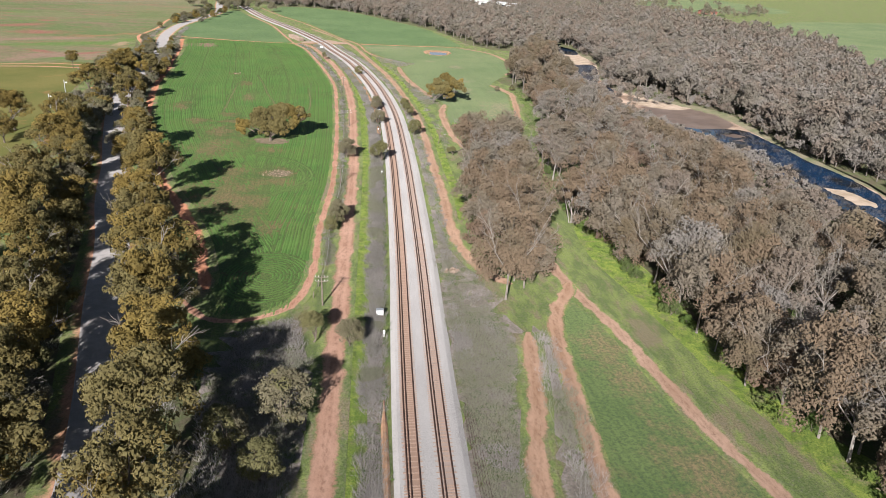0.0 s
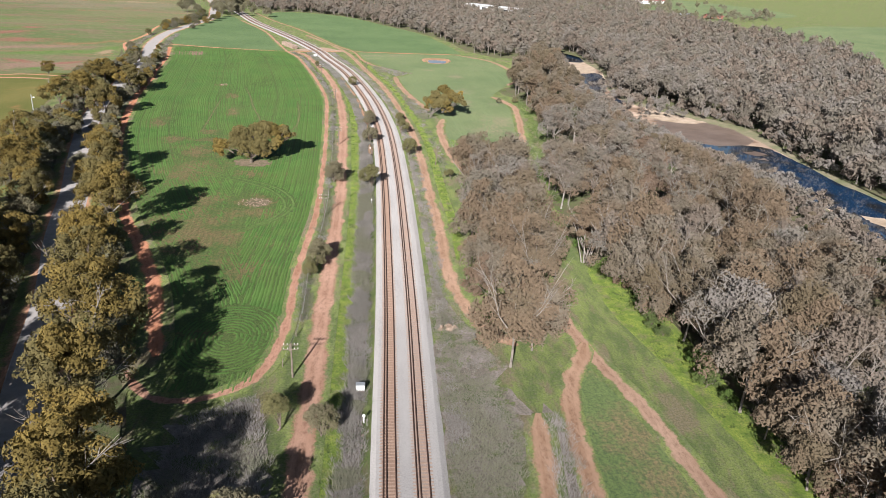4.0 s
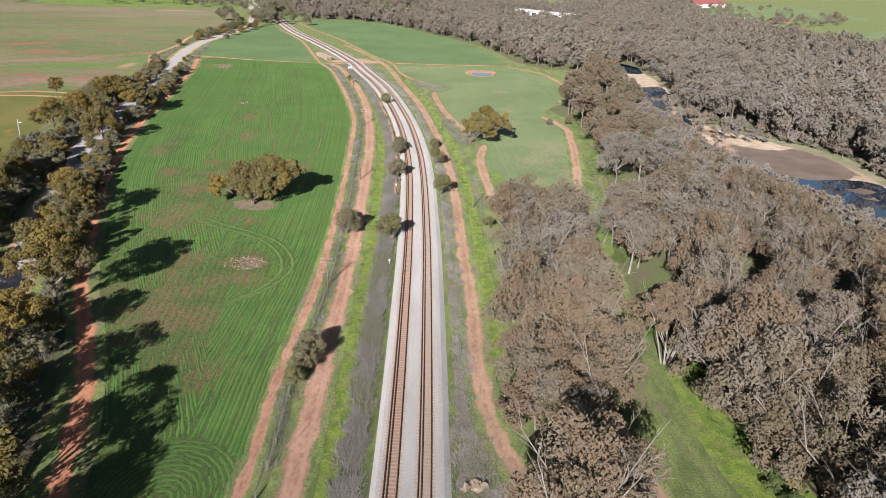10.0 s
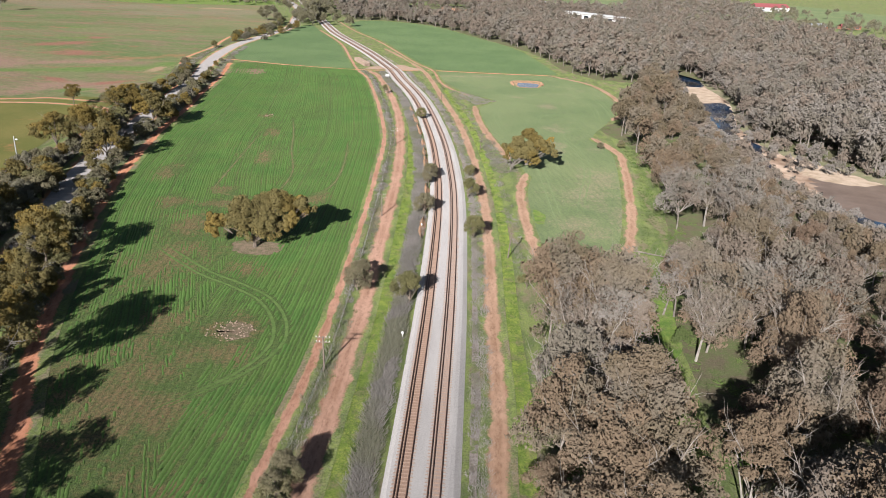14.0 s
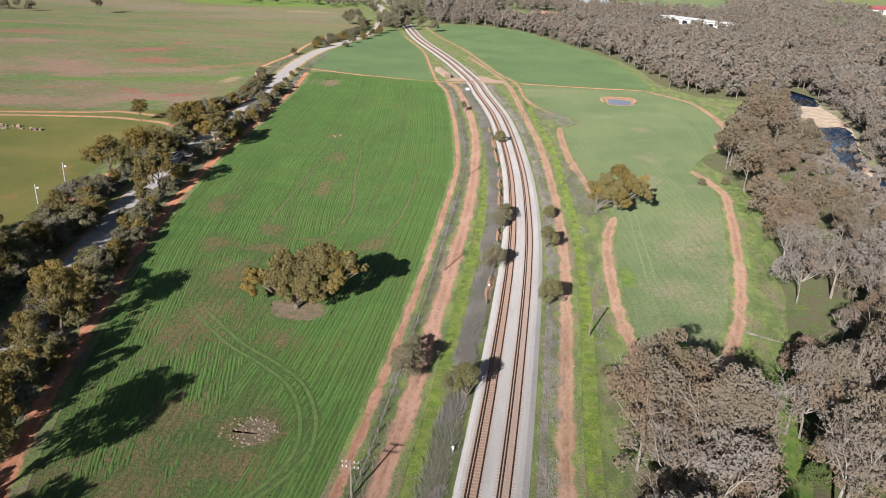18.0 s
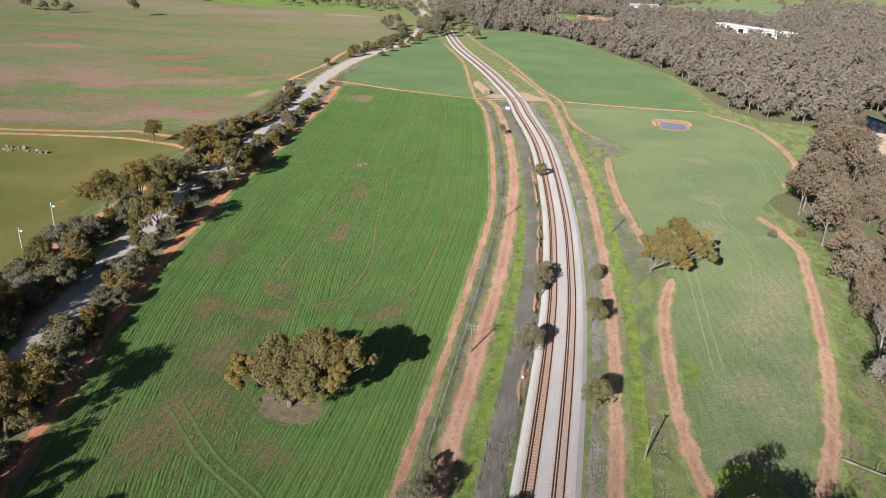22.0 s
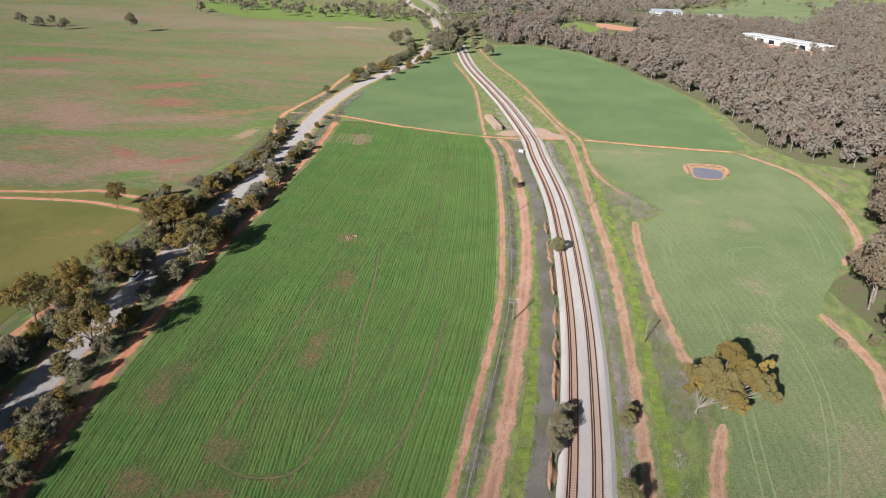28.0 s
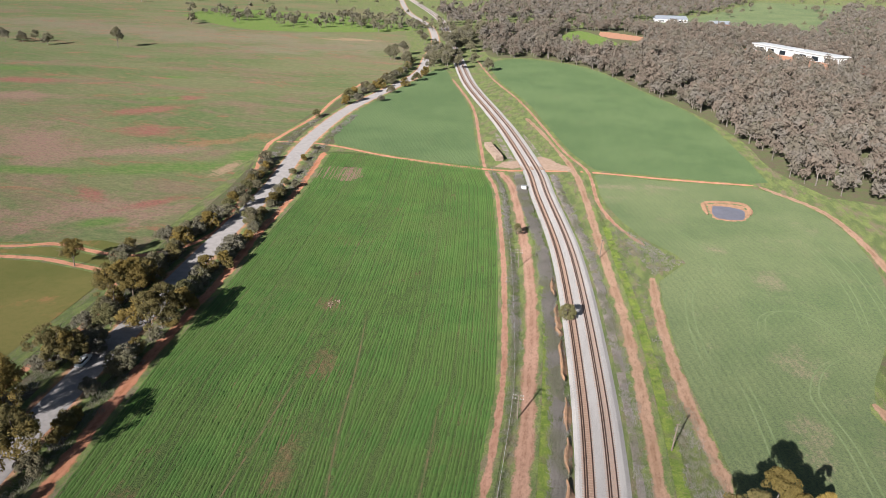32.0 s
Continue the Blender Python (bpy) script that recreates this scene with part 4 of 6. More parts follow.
structure("paddock_loop", strip("paddock_loop", [(-104, 165), (-113, 205), (-120, 240), (-123, 266), (-124, 285), (-129, 301), (-137, 311), (-151, 314), (-173, 313), (-240, 296)], flat_band(4.2, 0.115), PATH_CROSS, taper=7), "red dirt track round the near paddock", "dirt track")
structure("red_spur", patch("red_spur", [(-102, 128), (-112, 124), (-140, 134), (-138, 142), (-112, 136)], 0.1, SOIL, 4, 0.8), "bare red soil patch behind the roadside trees", "soil")
for nm, pts, z, mt, lb in (
    ("mud_flat", [(112, 263), (122, 264), (138, 257), (138, 233), (134, 222), (122, 217), (110, 219), (106, 233)], -0.81, MUD, "wet brown mud flat in the riverbed"),
    ("sand_bar", [(118, 292), (136, 296), (140, 268), (124, 256), (112, 267)], -0.80, PALESAND, "pale dry sand bar in the riverbed"),
    ("sand_bar", [(103, 232), (108, 219), (109, 204), (114, 190), (113, 173), (107, 176), (104, 195), (100, 215)], -0.80, PALESAND, "pale sand bank on the near shore"),
    ("sand_bar", [(106, 424), (118, 440), (130, 443), (127, 402), (114, 396), (107, 400)], -0.80, PALESAND, "smooth sand beach at the upper pool"),
    ("sand_bar", [(126, 396), (134, 408), (142, 394), (128, 368), (117, 348), (114, 356)], -0.80, PALESAND, "sand bank with scrub beside the pool"),
    ("mud_islet", [(124, 208), (129, 210), (132, 206), (127, 203)], -0.72, MUD, "low mud islet in the water"),
    ("sand_bar", [(124, 140), (129, 138), (131, 126), (128, 122), (124, 130)], -0.72, PALESAND, "long pale sand bar in the near reach"),
    ("sand_bar", [(116, 122), (122, 117), (123, 104), (119, 98), (116, 108)], -0.72, PALESAND, "long pale sand bar in the near reach"),
    ("mud_islet", [(124, 199), (128, 201), (128, 197)], -0.72, MUD, "low mud islet in the water"),
):
    structure(nm, patch(nm, pts, z, mt, 2.0, 1.6), lb, "river bank")
POOLS = ([(105, 402), (114, 392), (124, 396), (126, 389), (120, 362), (111, 331), (104, 318), (97, 320), (101, 348)],
         [(110.5, 312), (111.5, 304), (107, 290), (105.5, 276), (102, 259), (99, 262), (103, 290)],
         [(101, 238), (109, 227), (118, 218), (135, 218), (138, 200), (138, 172), (139, 150), (136, 124), (134, 94), (135, -100), (113, -100), (113, 94), (117, 128), (119, 150), (117, 168), (115, 180), (114, 198), (111, 210), (104, 226)],
         [(122, 444), (132, 450), (144, 515), (152, 560), (142, 560), (128, 515), (119, 455)])
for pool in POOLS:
    structure("water", patch("water", pool, -0.77, WATER, 3, 1.0), "still glossy river water with sky blue painted in", "river")

# ---- railway ----
rnd = np.random.default_rng(5)
TRACKS = (-2.35, 1.6)
line = spline(RAIL[1:-1], 0.68)
s_, d_, n_ = along(line)


def box(cx, cy, cz, sx, sy, sz, turn=0.0, bevel=0.0):
    """Vertices and faces of a turned block whose base centre is given; bevel narrows the top."""
    ca, sa = math.cos(turn), math.sin(turn)
    v = []
    for z, k in ((0, 0), (sz, bevel)):
        for ax, ay in ((-1, -1), (1, -1), (1, 1), (-1, 1)):
            px, py = ax * (sx / 2 - k), ay * (sy / 2 - k)
            v.append((cx + px * ca - py * sa, cy + px * sa + py * ca, cz + z))
    return np.array(v), np.array([(0, 3, 2, 1), (4, 5, 6, 7), (0, 1, 5, 4), (1, 2, 6, 5), (2, 3, 7, 6), (3, 0, 4, 7)])


SLEEPER = mesh_of("sleeper", *box(0, 0, 0, 2.5, 0.24, 0.12, 0, 0.02), CONCRETE)
for off in TRACKS:
    tr = thing("railway_track", (0, 0, 0), "dual gauge railway track with three rust-brown rails", "railway track", "parallel tracks")
    for ro in (-0.75, -0.36, 0.75):
        prof = [(-0.075, 0.50), (-0.075, 0.66), (-0.035, 0.69), (0.035, 0.69), (0.075, 0.66), (0.075, 0.50)]
        part("rail", strip("rail", [tuple(p) for p in (line + n_ * (off + ro))[::8]], prof, RAILSTEEL, 5), tr)
    rest = []
    for (x, y), (nx, ny) in zip(line + n_ * off, n_):
        if 66 < y < 160:
            sl = part("sleeper", SLEEPER, tr)
            sl.matrix_basis = pose(x, y, 0.415, 0, 0, math.degrees(math.atan2(ny, nx)))
        elif -20 < y < 700:
            rest.append(box(x, y, 0.415, 2.5, 0.24, 0.12, math.atan2(ny, nx), 0.02))
    tagged(part("sleepers", mesh_of("sleepers", *merged(rest), CONCRETE), tr), kind="stuff")

# ---- trees ----
MIDBARK = m_plain("grey_gum_bark", (0.25, 0.215, 0.18), (0.13, 0.11, 0.09), 0.9, 0.85, 0.15)
WHITEBARK = m_plain("white_gum_bark", (0.33, 0.295, 0.255), (0.2, 0.175, 0.15), 0.7, 0.85, 0.15)
ROAD_TREES = [tree_thing("gum_tree", tree_meshes(10 + i, h, 5.3, n, l, 0.31, LEAF_ROAD, BARK, f, b, 0.24, 1, 0.8, p, True), "olive-brown roadside gum tree with clumped leaves", "tree", "roadside trees")
              for i, (h, n, l, f, b, p) in enumerate(((11.5, 120, 10500, 0.25, 0.3, 0.165), (9.5, 104, 9200, 0.2, 0.2, 0.17), (12.5, 126, 11000, 0.3, 0.35, 0.16), (10.5, 84, 7600, 0.28, 0.36, 0.17)))]
ROAD_BUSH = [tree_thing("roadside_shrub", tree_meshes(30 + i, 7.6, 5.0, 90, 4400, 0.45, m, BARK, 0.12, 0.08, 0.2, b, 0.8, 0.2), "dense rounded roadside shrub", "shrub", "roadside shrubs") for i, (b, m) in enumerate(((0, LEAF_BUSH), (1, LEAF_ROAD), (4, LEAF_GREYBUSH)))]
BIG = [(-75, 160, 11), (-68, 137, 10), (-59.5, 118, 13.5), (-52, 82, 13.5), (-41, 48, 14), (-36, 29, 14), (-33, 15, 12.5), (-45, 65, 14.5), (-58, 100, 11), (-71, 148, 9), (-38, 38, 11),
       (-31, 3, 13), (-28, -12, 13), (-62, 56, 13), (-55, 34, 12.5), (-49, 15, 12.5), (-75, 82, 14), (-81, 105, 14), (-90, 141, 13), (-102, 176, 12), (-120, 184, 12), (-116, 168, 10),
       (-68, 70, 12), (-60, 46, 12), (-53, 24, 12), (-86, 122, 12), (-78, 94, 10), (-95, 158, 11), (-67, 84, 9), (-73, 106, 9), (-81, 131, 9), (-50, 6, 12), (-43, -6, 12), (-63, 22, 12),
       (-71, 48, 12), (-81, 68, 10), (-73, 30, 11), (-100, 238, 13), (-106, 289, 9.5), (-117, 242, 12), (-111, 247, 12), (-115, 270, 9), (-120, 298, 10), (-105, 283, 11.5), (-123, 295, 10),
       (-117, 267, 11), (-60, 4, 11), (-66, -10, 11), (-38, -25, 12), (-55, -20, 12), (-24, -30, 12), (-93, 128, 9), (-84, 90, 10), (-62, 36, 9), (-149, 313, 7)]
SMALL = [(-100, 182, 9), (-101, 189, 9), (-101, 196, 9), (-100, 203, 9), (-101, 210, 8.5), (-111, 229, 6.4), (-106, 216, 7), (-141, 326, 5.8), (-135, 336, 7), (-131, 341, 7), (-129, 349, 7),
         (-128, 360, 7), (-128, 372, 6.3), (-100, 229, 5.5), (-103, 271, 7.7), (-109, 302, 7), (-113, 320, 6.4), (-113, 330, 6.2), (-116, 354, 5.3), (-121, 383, 5.6), (-87, 199, 6), (-84, 184, 8),
         (-80, 173, 8.4), (-84, 168, 5.8), (-79, 163, 6.6), (-79, 156, 7.4), (-114, 275, 8), (-118, 286, 8), (-123, 308, 9), (-137, 318, 7.6), (-126, 316, 7.4), (-126, 324, 6.8), (-134, 381, 5.8),
         (-133, 389, 5.3), (-106, 299, 7.6), (-111, 313, 6), (-110, 308, 5.6), (-109, 324, 6), (-113, 336, 7.4), (-119, 358, 6.8), (-121, 377, 5.5), (-123, 387, 5.6), (-129, 411, 3.8), (-133, 431, 3.4),
         (-136, 449, 3), (-160, 509, 5.4), (-158, 545, 7), (-155, 557, 6.5), (-156, 582, 6.3), (-155, 598, 8), (-154, 616, 7.5), (-141, 632, 7.5), (-142, 655, 8), (-95, 176, 6), (-108, 203, 7), (-110, 212, 7),
         (-142, 560, 5), (-144, 585, 6), (-143, 610, 7), (-158, 640, 7), (-126, 398, 4), (-138, 402, 4.5), (-141, 416, 4), (-96, 214, 4), (-92, 208, 4.5), (-105, 262, 4), (-90, 190, 4), (-74, 146, 6)]
for side, y0, y1, gap, w0, w1 in ((8.6, 60, 215, 5.5, 4.0, 6.5), (-9, 20, 150, 8, 5, 8), (-8.5, 150, 260, 6, 5.5, 8), (-14, 160, 235, 8, 6, 9), (7.5, 150, 250, 9, 3.5, 6), (-8.0, 260, 430, 6, 4.5, 7), (7.5, 250, 400, 7.5, 3.5, 6.0), (-10, 560, 700, 9, 5, 8)):
    ln = spline(ROAD, gap)
    _, _, nn = along(ln)
    for (x, y), (nx, ny) in zip(ln, nn):
        if y0 < y < y1:
            o = side + rnd.uniform(-1.6, 1.6)
            SMALL.append((x + nx * o, y + ny * o, rnd.uniform(w0, w1)))
stand(ROAD_TREES, [(x, y, w / 10.2) for x, y, w in BIG], rnd)
stand(ROAD_BUSH, [(x, y, w / 10.0) for x, y, w in SMALL], rnd)

RIVER_TREES = [tree_thing("river_gum", tree_meshes(40 + i, h, s, n, l, 0.35, m, MIDBARK, 0.25, ba, 0.15, b, 0.9, 0.22, True), "grey-brown river gum with pale bare limbs", "tree", "river woods")
               for i, (h, s, n, l, b, ba, m) in enumerate(((15.0, 5.6, 110, 10500, 4, 0.16, LEAF_RIVER), (11.5, 5.6, 100, 9000, 4, 0.12, LEAF_RIVER), (17, 5.6, 120, 11000, 5, 0.22, LEAF_RIVER),
                                                           (9.5, 4.8, 80, 6400, 3, 0.08, LEAF_RUST), (14.5, 5.0, 70, 4600, 8, 0.25, LEAF_WOODS), (13.5, 6.2, 110, 10000, 4, 0.18, LEAF_RIVER)))]


def bare_tree(seed, height):
    """A leafless grey tree: trunk, limbs, and on each limb a spray of twigs."""
    rnd = np.random.default_rng(seed)
    t = thing("bare_gum", (0, 0, 0), "nearly leafless grey gum with pale twigs", "tree", "river woods")
    top = np.array((rnd.uniform(-0.5, 0.5), rnd.uniform(-0.5, 0.5), height * 0.34))
    part("trunk", mesh_of("trunk", *tube([(0, 0, -0.2), top * 0.5, top], [0.24, 0.19, 0.15], 7), WHITEBARK, smooth=True), t)
    tips, spray = [], []
    for i in range(6):
        a = i * 1.05 + rnd.uniform(-0.3, 0.3)
        e = np.array((math.cos(a) * height * 0.27, math.sin(a) * height * 0.27, height * rnd.uniform(0.72, 1.0)))
        m = top + (e - top) * 0.5 + rnd.normal(0, 0.5, 3)
        part("limb", mesh_of("limb", *tube([top, m, e], [0.11, 0.075, 0.02], 5), PALEBARK, smooth=True), t, "pale bare limb")
        for j in range(7):
            s = top + (e - top) * (0.3 + 0.1 * j) + rnd.normal(0, 0.15, 3)
            q = s + rnd.normal(0, 1.0, 3) * (1.1, 1.1, 0.7) + (0, 0, 1.2)
            spray.append(tube([s, (s + q) / 2 + rnd.normal(0, 0.12, 3), q], [0.05, 0.035, 0.012], 3))
            for _ in range(4):
                spray.append(tube([(s + q) / 2, q + rnd.normal(0, 0.75, 3)], [0.025, 0.01], 3))
            tips.append(q)
    tagged(part("twig_spray", mesh_of("twig_spray", *merged(spray), PALEBARK, smooth=True), t, "thin pale twigs"), kind="stuff")
    tips = np.array(tips)
    lv, lf = sprigs(rnd, tips, np.full(len(tips), 0.7), 1501 + seed, 0.26)
    part("crown", softened(mesh_of("crown", lv, lf, LEAF_WOODS), LEAF_NORMALS[len(lv)]), t, "thin grey remnant of leaves")
    return t


RIVER_TREES += [bare_tree(5, 14.0)]
RIVER_TREES = [RIVER_TREES[i] for i in (0, 1, 3, 5, 6, 2, 4)]
near = np.vstack([scatter(WOOD_BELT, 6.6, rnd), scatter(WOOD_W, 8.3, rnd, 0.65)])
edge = spline([(64, -24), (56, 8), (50, 28), (47, 50), (46, 76), (44, 96)], 5.5)
near = np.vstack([near, edge + rnd.uniform(-1.3, 1.3, edge.shape)])
near = near[near[:, 1] > -25]
near = near[np.hypot((near[:, 0] - 36.5) / 5, (near[:, 1] - 93) / 11) > 1]
close = np.where(near[:, 1] < 245, near[:, 0] + 0.04 * near[:, 1], 999)
near = near[np.argsort(close)]


def bank_height(p):
    """How far trees may grow: low willows and scrub along the water."""
    d = np.interp(p[:, 1], *np.array(RIVER_W)[:, ::-1].T) - p[:, 0]
    return np.where((p[:, 1] > 85) & (p[:, 1] < 440) & (d > -5), np.clip(np.where(p[:, 1] > 322, 0.25 + d / 22, 0.34 * d / 14), 0.22, 1.0), 1.0)


WHITE_GUM = tree_thing("white_gum", tree_meshes(77, 13, 5.4, 90, 8000, 0.31, LEAF_RIVER, PALEBARK, 0.12, 0.42, 0.2, 5, 0.85, 0.16, True), "river gum with several white leaning trunks in a grassy gap")
for ax, ay in ((-1.6, 0.6), (-0.5, -0.6), (1.5, -0.4), (2.6, 0.9)):
    part("stem", mesh_of("stem", *tube([(ax * 0.3, ay * 0.3, -0.2), (ax * 0.75, ay * 0.7, 3.0), (ax * 1.5, ay * 1.3, 7.5)], [0.14, 0.11, 0.06], 7), WHITEBARK, smooth=True), WHITE_GUM, "white leaning stem")
WHITE_GUM.location = (39.5, 104.5, 0)
size = bank_height(near) * rnd.choice([0.55, 0.75, 0.9, 1.0, 1.1, 1.2], len(near))
stand(RIVER_TREES, [(x, y, k) for (x, y), k in zip(near[:230], size[:230])], rnd)


def far_source(seed, h, sp, n, leaves, leaf_size, twigs_n=6):
    r2 = np.random.default_rng(seed)
    c, r = clumps(r2, h, sp, n, 0.2, 0.29)
    leaf = sprigs(r2, c, r, leaves, leaf_size, 0.9)
    wood = limbs(r2, h, c[3:6] * 1.12, 0.2, 0.3)
    for e in c[6:6 + twigs_n]:
        q = e * 1.1 + r2.normal(0, 0.3, 3) + (0, 0, 0.5)
        wood.append(tube([e * 0.55 + (0, 0, h * 0.12), (e + q) / 2 + r2.normal(0, 0.3, 3), q], [0.09, 0.07, 0.03], 3))
    return leaf, merged(wood), LEAF_NORMALS[len(leaf[0])]


SOURCE = [far_source(80 + i, h, sp, 56, 2000 + i, 0.66) for i, (h, sp) in enumerate(((14.5, 5.4), (11.0, 5.2), (15.0, 5.6), (9.0, 4.8)))]
eastwood, northwood = scatter(WOOD_E, 8.0, rnd), scatter(WOOD_N, 8.2, rnd, 0.7)
shed_gap = ~((np.abs((northwood[:, 0] - 131) * 0.57 - (northwood[:, 1] - 843) * 0.82) < 66) & (np.abs((northwood[:, 0] - 131) * 0.82 + (northwood[:, 1] - 843) * 0.57 + 10) < 34))
shed_gap &= ~inside([(-84, 900), (-60, 820), (-10, 800), (22, 930), (-10, 1005), (-68, 1012)], northwood)
northwood = northwood[shed_gap & (rnd.random(len(northwood)) > 0.12)]


SOURCE_MID = [far_source(100 + i, h, sp, 42, 760 + i, 0.88) for i, (h, sp) in enumerate(((12.5, 5.6), (10.0, 5.2), (13.5, 5.9), (8.5, 4.8)))]
SOURCE_SHRUB = [far_source(110 + i, h, sp, 20, 150 + i, 1.7, 1) for i, (h, sp) in enumerate(((9.0, 5.4), (8.0, 5.8), (10.0, 5.2), (7.5, 5.0)))]
SOURCE_TINY = [far_source(120 + i, h, sp, 20, 130 + i, 1.7, 1) for i, (h, sp) in enumerate(((11, 4.9), (9.5, 4.6), (12, 5.2), (8.5, 4.3)))]
SOURCE_FAR = [far_source(90 + i, h, sp, 30, 300 + i, 1.2, 3) for i, (h, sp) in enumerate(((11, 4.9), (9.5, 4.6), (12, 5.2), (8.5, 4.3)))]


def grove(name, spots, label, lo, hi, leaf=None, sizes=None, source=None):
    """A wood of uncountable trees: one mesh of leaves and one of limbs."""
    woods = thing(name, (0, 0, 0), label, "woods", "", "stuff")
    vs, ts, nn = [], [], []
    for i, (x, y) in enumerate(spots):
        (lv, lf), (tv, tf), ln = (source or SOURCE)[rnd.integers(4)]
        a, k = rnd.uniform(0, 6.28), rnd.uniform(lo, hi) * (1 if sizes is None else sizes[i])
        turn = np.array(((math.cos(a), -math.sin(a), 0), (math.sin(a), math.cos(a), 0), (0, 0, rnd.uniform(0.85, 1.15)))) * k
        vs.append((lv @ turn.T + (x, y, 0), lf))
        nn.append(ln @ turn.T / k)
        ts.append((tv @ turn.T + (x, y, 0), tf))
    part("foliage", softened(mesh_of("foliage", *merged(vs), leaf or LEAF_RIVER), np.vstack(nn)), woods)
    part("trunks", mesh_of("trunks", *merged(ts), MIDBARK), woods)


grove("river_woods", near[230:], "dense grey-brown gum woods on the river bank", 0.9, 1.1, None, size[230:])
grove("far_bank_woods", eastwood[eastwood[:, 0] < 190], "dense grey gum woods on the far river bank", 0.65, 1.3, LEAF_WOODS, None, SOURCE_MID)
grove("outer_woods", eastwood[eastwood[:, 0] >= 190], "grey gum woods behind the far bank", 0.85, 1.2, LEAF_WOODS, None, SOURCE_FAR)
grove("north_woods", northwood, "dense grey-brown gum woods north of the fields", 0.5, 1.45, LEAF_WOODS, None, SOURCE_FAR)
farwood = np.vstack([scatter([(-190, 960), (-150, 1050), (-20, 1088), (95, 1330), (250, 1790), (60, 1900), (-150, 1500), (-260, 1150)], 17, rnd), scatter([(200, 1110), (320, 1500), (430, 1450), (420, 1150), (340, 985), (240, 1000)], 18, rnd)])
grove("far_hill_woods", farwood, "grey woods on the far slopes", 0.9, 1.5, LEAF_WOODS, None, SOURCE_TINY)
bank = []
for ln, o0, o1 in ((RIVER_W, -10, -1.5), (RIVER_E, 1.0, 11)):
    for x, y in spline(ln, 1.5):
        if -20 < y < 520:
            bank.append((x + rnd.uniform(o0, o1), y + rnd.uniform(-2, 2)))
bank += [(rnd.uniform(106, 142), rnd.uniform(262, 345)) for _ in range(110)]
west_bank = scatter([(96, 100), (110, 100), (115, 150), (112, 190), (102, 225), (97, 262), (101, 300), (99, 330), (90, 330), (88, 262), (90, 200), (98, 160)], 3.4, rnd)
bank += [tuple(q) for q in west_bank]
grove("bank_shrubs", np.array(bank), "grey-green shrubs along the river banks", 0.16, 0.46, LEAF_WOODS, None, SOURCE_SHRUB)
clump = [(-500, 690), (-511, 684), (-490, 694), (-520, 690), (-470, 684), (-410, 692), (-180, 708), (-172, 714), (-186, 716), (-443, 978), (-421, 991), (-347, 891), (-326, 902), (-284, 923),
         (-338, 998), (-746, 1094), (-142, 672), (-136, 690), (-137, 702), (-126, 690), (-159, 768), (-186, 816), (-104, 690), (-150, 720), (-148, 740), (-170, 790), (-140, 750), (-196, 840)]
line_a = [(-520 + 14 * i, 985 - 3.5 * i + 8 * math.sin(i)) for i in range(22)]
line_b = [(-335 + 7 * i, 1010 - 4 * i + 5 * math.sin(i * 2)) for i in range(22)]
hill = [(-480 + rnd.uniform(0, 260), 880 + rnd.uniform(0, 130)) for _ in range(36)]
conv = [(-150 + rnd.normal(0, 14) - 0.25 * i, 690 + 6 * i) for i in range(40)]
house_trees = [(hx + rnd.normal(0, 16), hy - 14 + rnd.normal(0, 13)) for hx, hy in ((290, 860), (335, 878), (360, 905), (415, 915), (455, 935), (300, 925), (380, 960), (250, 880), (520, 990)) for _ in range(9)] + [(250 + rnd.uniform(0, 330), 900 + rnd.uniform(0, 420)) for _ in range(50)]
top_trees = [(rnd.uniform(-200, 500), rnd.uniform(1080, 1900)) for _ in range(170)]
top_west = [(rnd.uniform(-1100, -250), rnd.uniform(1050, 1900)) for _ in range(160)]
grove("scattered_trees", np.array(clump + conv), "dark scattered trees by the road bend", 0.7, 1.1, LEAF_GREYBUSH)
grove("house_trees", np.array(house_trees), "dark garden trees round the farm houses", 0.6, 1.25, LEAF_GREYBUSH, None, SOURCE_FAR)
grove("hillside_trees", np.array(line_a + line_b + hill + top_trees + top_west), "dark scattered trees on the far slopes", 0.5, 1.3, LEAF_GREYBUSH, None, SOURCE_TINY)



def spreading_tree(name, at, lobes, leaf, bark, label, seed, radius):
    """An old tree whose crown is made of separate lobes; each lobe: its middle, reach, lowest height, clumps and leaves."""
    r2 = np.random.default_rng(seed)
    t = thing(name, at, label, "tree")
    ends = np.array([(dx, dy, h * 0.75) for dx, dy, h, *_ in lobes])
    wood = limbs(r2, 7.0, ends, radius, 0.2)
    part("trunk", mesh_of("trunk", *wood[0], bark, smooth=True), t)
    for piece in wood[1:]:
        part("branch", mesh_of("branch", *piece, bark, smooth=True), t)
    for dx, dy, h, spread, base, n, leaves in lobes:
        c, r = clumps(r2, h, spread, n, base, 0.22)
        lv, lf = sprigs(r2, c, r, leaves + leaves // 4, 0.37, 0.85)
        part("crown", softened(mesh_of("crown", lv + (dx, dy, 0), lf, leaf), LEAF_NORMALS[len(lv)]), t)
        for e in c[r2.permutation(n)[:4]]:
            s = np.array((dx * 0.6, dy * 0.6, h * 0.4))
            e = e + (dx, dy, 0)
            part("limb", mesh_of("limb", *tube([s, (s + e) / 2 + r2.normal(0, 0.3, 3), e], [0.09, 0.06, 0.02], 5), bark, smooth=True), t)
    return t


